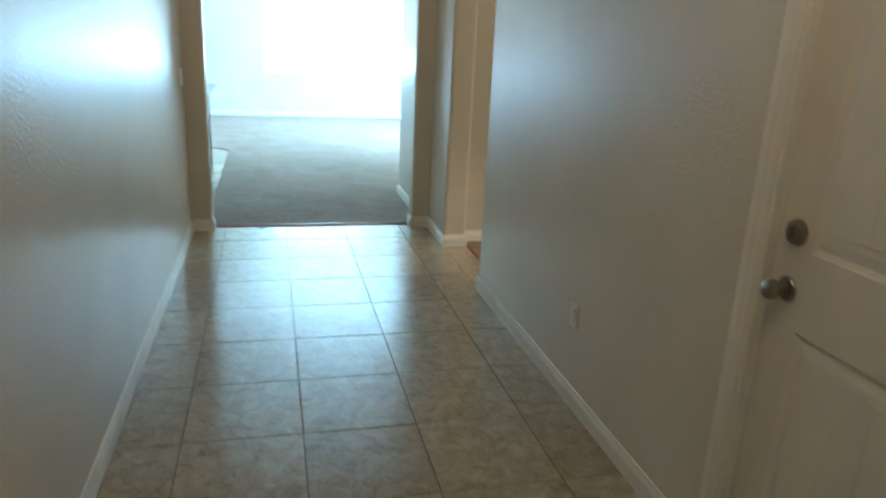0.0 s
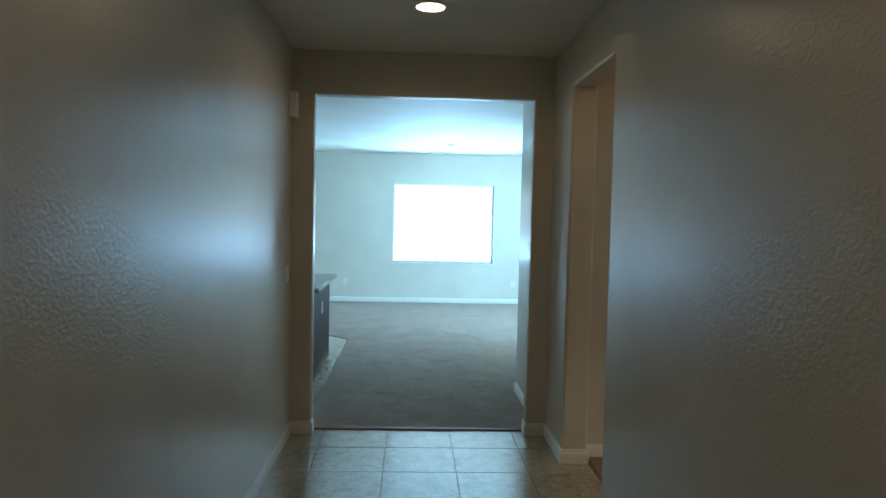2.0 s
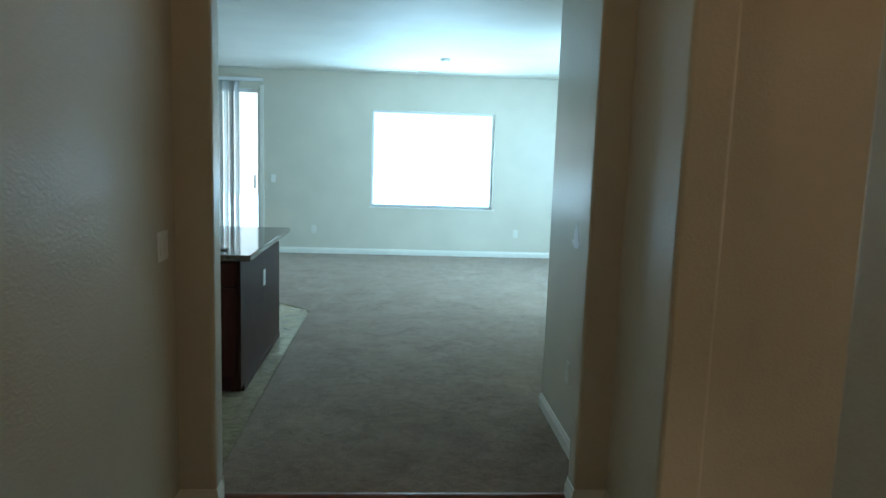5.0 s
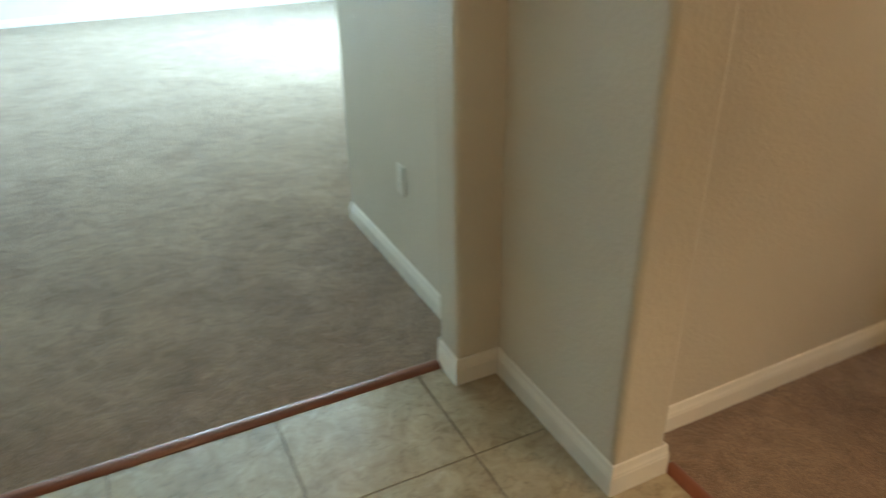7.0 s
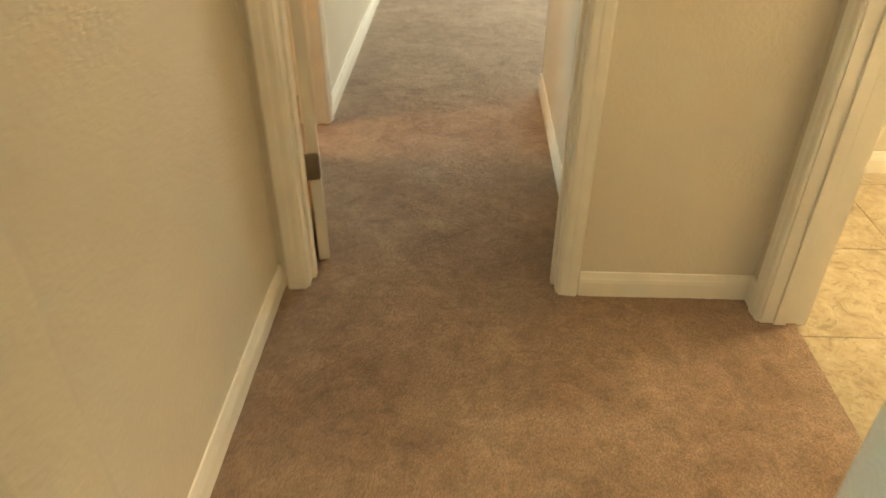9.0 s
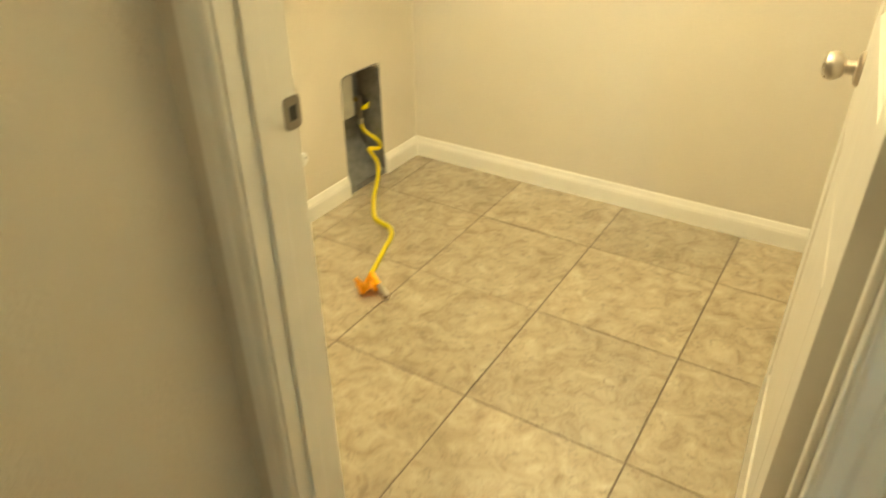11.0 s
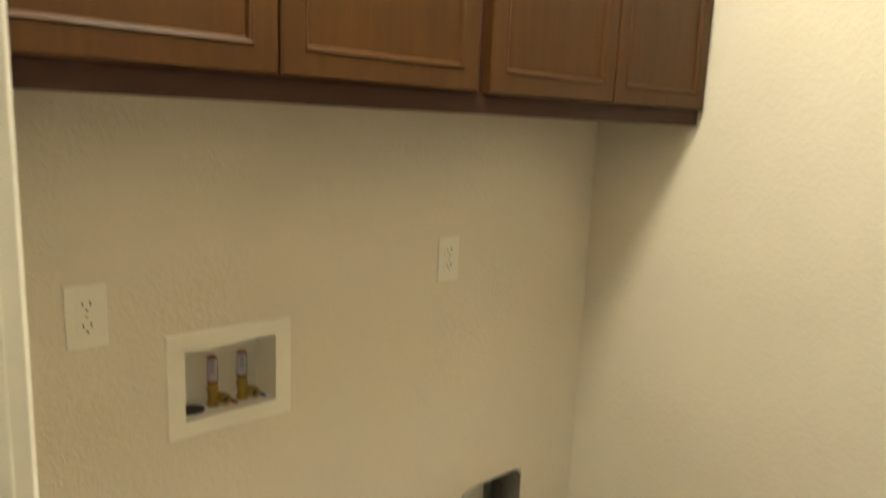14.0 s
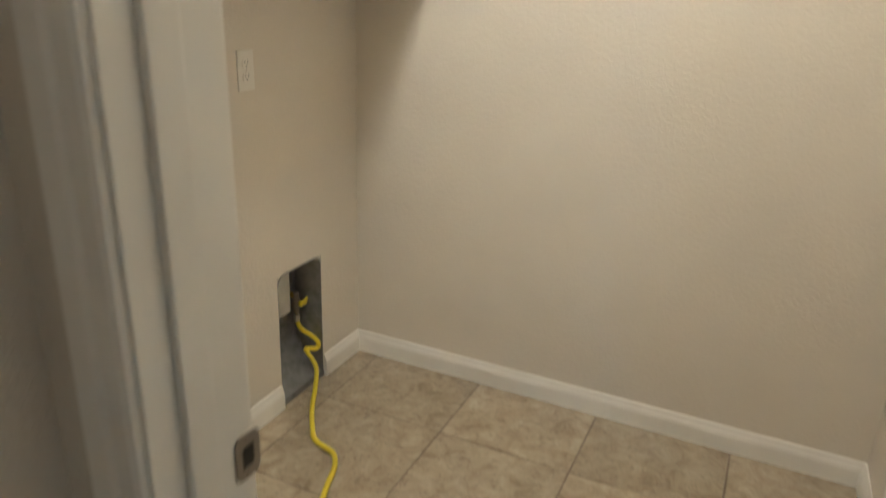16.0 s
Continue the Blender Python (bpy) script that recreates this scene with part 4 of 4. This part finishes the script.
# dryer vent recess
ob = base_of("dryer_vent_box", pose(LAU_E, (VENT_Y0 + VENT_Y1) / 2, VENT_Z0), "galvanized steel recessed dryer vent box in the wall", "vent box")
hy, hh = (VENT_Y1 - VENT_Y0) / 2, VENT_Z1 - VENT_Z0
bm = bmesh.new()
section = [(0.002, 0.0), (0.006, 0.016), (0.030, 0.030), (0.062, 0.062), (0.094, 0.112), (0.114, 0.150), (0.118, 0.175), (0.118, hh - 0.002)]
sheet = section + [(d + 0.004, z - 0.001) for d, z in reversed(section)]
ends = [[bm.verts.new((d, y, z)) for d, z in sheet] for y in (hy - 0.0025, -hy + 0.0025)]
for k in range(len(sheet)):
    m = (k + 1) % len(sheet)
    bm.faces.new((ends[0][k], ends[0][m], ends[1][m], ends[1][k]))
bm.faces.new(ends[0][::-1])
bm.faces.new(ends[1])
part("back_pan", bm, STEEL, ob, smooth=True)
part("floor_lip", box(-0.006, 0.0015, -hy + 0.003, hy - 0.003, 0.0, 0.024, 0.002), STEEL, ob)
for s in (-1, 1):
    part("side_plate", box(-0.001, 0.126, s * (hy - 0.002), s * (hy - 0.0005), 0.0, hh - 0.002), STEEL, ob)
rim = [(y - (VENT_Y0 + VENT_Y1) / 2, z - VENT_Z0) for y, z in arc]
bm = bmesh.new()
inner = [bm.verts.new((-0.0015, y * 0.975, z - 0.004)) for y, z in rim]
outer = [bm.verts.new((-0.0015, y * 1.01, z + 0.001)) for y, z in rim]
for i in range(len(rim) - 1):
    bm.faces.new((inner[i], inner[i + 1], outer[i + 1], outer[i]))
part("top_lip", bm, STEEL, ob)
part("duct_plate", box(0.106, 0.1175, -0.078, hy - 0.006, 0.262, hh - 0.006, 0.005, 3), DUCT, ob, "pale duct sleeve end", smooth=True)
gv = part("gas_valve", turned([(0.0085, -0.052), (0.0085, -0.034), (0.0130, -0.033), (0.0130, -0.014), (0.0150, -0.012), (0.0150, 0.014), (0.0110, 0.016), (0.0105, 0.045)], segments=16), DARKNICKEL, ob, "grey gas shutoff valve", at=pose(0.088, -0.088, 0.300), smooth=True)
part("flare_nut", turned([(0.0110, -0.074), (0.0130, -0.072), (0.0130, -0.054), (0.0105, -0.052)], segments=6), NICKEL, gv, "silver flare nut")
part("supply_pipe", turned([(0.0105, 0.0), (0.0105, 0.034)], 'X', 14), BRASS, gv, at=pose(0.0, 0.0, 0.030), smooth=True)
bm = turned([(0.0070, -0.014), (0.0110, -0.017), (0.0115, -0.026), (0.0070, -0.029)], 'X', 16)
add_box(bm, -0.027, -0.019, -0.032, 0.006, -0.011, 0.012, 0.004)
add_box(bm, -0.026, -0.020, -0.040, -0.026, 0.000, 0.017, 0.004)
part("valve_handle", bm, YELLOW, gv, "yellow winged valve handle", smooth=True)

# flexible gas connector lying across the floor
CONN = [(4.12, -3.50, 0.245), (4.119, -3.50, 0.221), (4.10, -3.503, 0.194), (4.065, -3.521, 0.171), (4.045, -3.535, 0.14), (4.048, -3.529, 0.119), (4.06, -3.501, 0.126), (4.07, -3.475, 0.137), (4.06, -3.481, 0.116), (4.045, -3.489, 0.091), (4.025, -3.484, 0.067), (4.005, -3.455, 0.042),
        (3.971, -3.395, 0.022), (3.932, -3.32, 0.011), (3.864, -3.226, 0.01), (3.813, -3.164, 0.01), (3.76, -3.149, 0.01), (3.718, -3.14, 0.01), (3.687, -3.105, 0.01), (3.667, -3.065, 0.01), (3.653, -3.017, 0.01), (3.624, -2.942, 0.01), (3.602, -2.881, 0.01), (3.589, -2.844, 0.011)]
cu = bpy.data.curves.new("line", 'CURVE')
cu.dimensions, cu.bevel_depth, cu.bevel_resolution, cu.resolution_u = '3D', 0.0090, 4, 6
sp = cu.splines.new('NURBS')
sp.points.add(len(CONN) - 1)
for p, c in zip(sp.points, CONN):
    p.co = (*c, 1)
sp.use_endpoint_u, sp.order_u = True, 3
tmp = bpy.data.objects.new("line_form", cu)
scene.collection.objects.link(tmp)
me = bpy.data.meshes.new_from_object(tmp.evaluated_get(bpy.context.evaluated_depsgraph_get()))
bpy.data.objects.remove(tmp)
me.materials.clear()
me.materials.append(YELLOW)
me.shade_smooth()
ob = base_of("gas_connector", pose(0, 0, 0), "yellow coated flexible gas connector with orange tag, lying on tile", "gas hose")
hose = new("hose", me)
hose.parent = ob
part("end_sleeve", turned([(0.0105, 0.0), (0.0125, 0.004), (0.0125, 0.086), (0.0105, 0.09)], 'X', 16), ORANGE, ob, "orange end sleeve", at=pose(3.586, -2.839, 0.0125, 0, 0, 146), smooth=True)
part("end_fitting", turned([(0.0110, 0.085), (0.0110, 0.112), (0.0145, 0.115), (0.0145, 0.150), (0.012, 0.158), (0.007, 0.159)], 'X', 8), NICKEL, ob, "silver flare fitting", at=pose(3.586, -2.839, 0.0150, 0, 0, 146))
bm = bmesh.new()
n = 6
grid = [[bm.verts.new((0.080 * (i / n - 0.5), 0.068 * (j / n - 0.5), 0.021 + 0.015 * math.sin(1.5 * j + 0.4) * math.cos(0.7 * i) + 0.004 * math.sin(2.3 * i))) for j in range(n + 1)] for i in range(n + 1)]
for i in range(n):
    for j in range(n):
        bm.faces.new((grid[i][j], grid[i + 1][j], grid[i + 1][j + 1], grid[i][j + 1]))
bmesh.ops.solidify(bm, geom=bm.faces[:], thickness=0.0012)
part("tag", bm, ORANGE, ob, "crumpled orange warning tag", at=pose(3.550, -2.770, 0.0, 0, 0, 146))

# capped pipe stub in the wall
ob = base_of("pipe_stub", pose(LAU_E, -2.992, 0.288), "white capped plastic pipe stub on the wall", "pipe stub")
part("escutcheon", turned([(0.031, 0.0), (0.031, -0.005), (0.027, -0.009)], 'X', 28), PLASTIC, ob, smooth=True)
part("cap", turned([(0.0235, -0.007), (0.0235, -0.026), (0.0265, -0.027), (0.0265, -0.041), (0.0245, -0.044), (0.010, -0.0445)], 'X', 24), PLASTIC, ob, smooth=True)
for dy, dz in ((-0.012, 0.004), (0.006, -0.010)):
    part("cap_hole", turned([(0.0035, -0.0452), (0.0035, -0.0440)], 'X', 10), DARK, ob, at=pose(0, dy, dz))

# ---- floor tiles ----


def tile_mesh(x0, x1, y0, y1):
    """One tile with a rounded arris; its top at z 0."""
    bm = bmesh.new()
    w, d, c = x1 - x0, y1 - y0, 0.0009
    low = [(0, 0), (w, 0), (w, d), (0, d)]
    a = [bm.verts.new((x, y, -0.010)) for x, y in low]
    b = [bm.verts.new((x, y, -0.0022)) for x, y in low]
    t = [bm.verts.new((x, y, 0.0)) for x, y in ((c, c), (w - c, c), (w - c, d - c), (c, d - c))]
    for i in range(4):
        j = (i + 1) % 4
        bm.faces.new((a[i], a[j], b[j], b[i]))
        bm.faces.new((b[i], b[j], t[j], t[i]))
    bm.faces.new(t)
    me = mesh_of(bm, "tile", TILES)
    return me


TILE_MESHES = {}


def tiled(name, x0, x1, y0, y1, gx, gy, label, cut=None):
    """A bed of grout with tiles on a grid through (gx, gy), cut off at the edges of the room."""
    floor = structure(name, box(x0, x1, y0, y1, -0.0124, -0.0028), GROUT, label, "floor")
    j = 0.0021
    i0, i1 = math.floor((x0 - gx) / TILE), math.ceil((x1 - gx) / TILE)
    k0, k1 = math.floor((y0 - gy) / TILE), math.ceil((y1 - gy) / TILE)
    for i in range(i0, i1):
        for k in range(k0, k1):
            a0, a1 = max(x0, gx + i * TILE + j), min(x1, gx + (i + 1) * TILE - j)
            b0, b1 = max(y0, gy + k * TILE + j), min(y1, gy + (k + 1) * TILE - j)
            if 0 < y1 - (gy + (k + 1) * TILE) < 0.06:
                b1 = y1
            if b1 - b0 < 0.06 and b1 == y1:
                continue
            if a1 - a0 < 0.01 or b1 - b0 < 0.01 or (cut and cut(a0, a1, b0, b1)):
                continue
            key = (round(a1 - a0, 3), round(b1 - b0, 3))
            if key not in TILE_MESHES:
                TILE_MESHES[key] = tile_mesh(0, key[0], 0, key[1])
            t = new("tile", TILE_MESHES[key])
            t.parent = floor
            t.location = (a0, b0, random.uniform(-0.0005, 0.0005))
    return floor


tiled("floor_hall", 0.0, HALL_E, HALL_S, THR_Y0 + 0.02, 0.251, -0.297, "beige mottled travertine-look hall floor tiles with brown grout")
tiled("floor_hall_gap", HALL_E, VTHR0 + 0.02, GAP_S, GAP_N, 0.251, -0.297, "beige mottled floor tiles in the side opening")
tiled("floor_laundry", LAU_W, LAU_E, LAU_S, -2.008, 3.012, -3.418, "beige mottled travertine-look laundry floor tiles")
tiled("floor_kitchen", -2.6, EDGE, END_BACK + 0.0, 5.6, -0.382, 0.50, "beige mottled kitchen floor tiles beside the carpet", lambda a0, a1, b0, b1: (a0 - EDGE) + (b0 - 3.82) > 0)
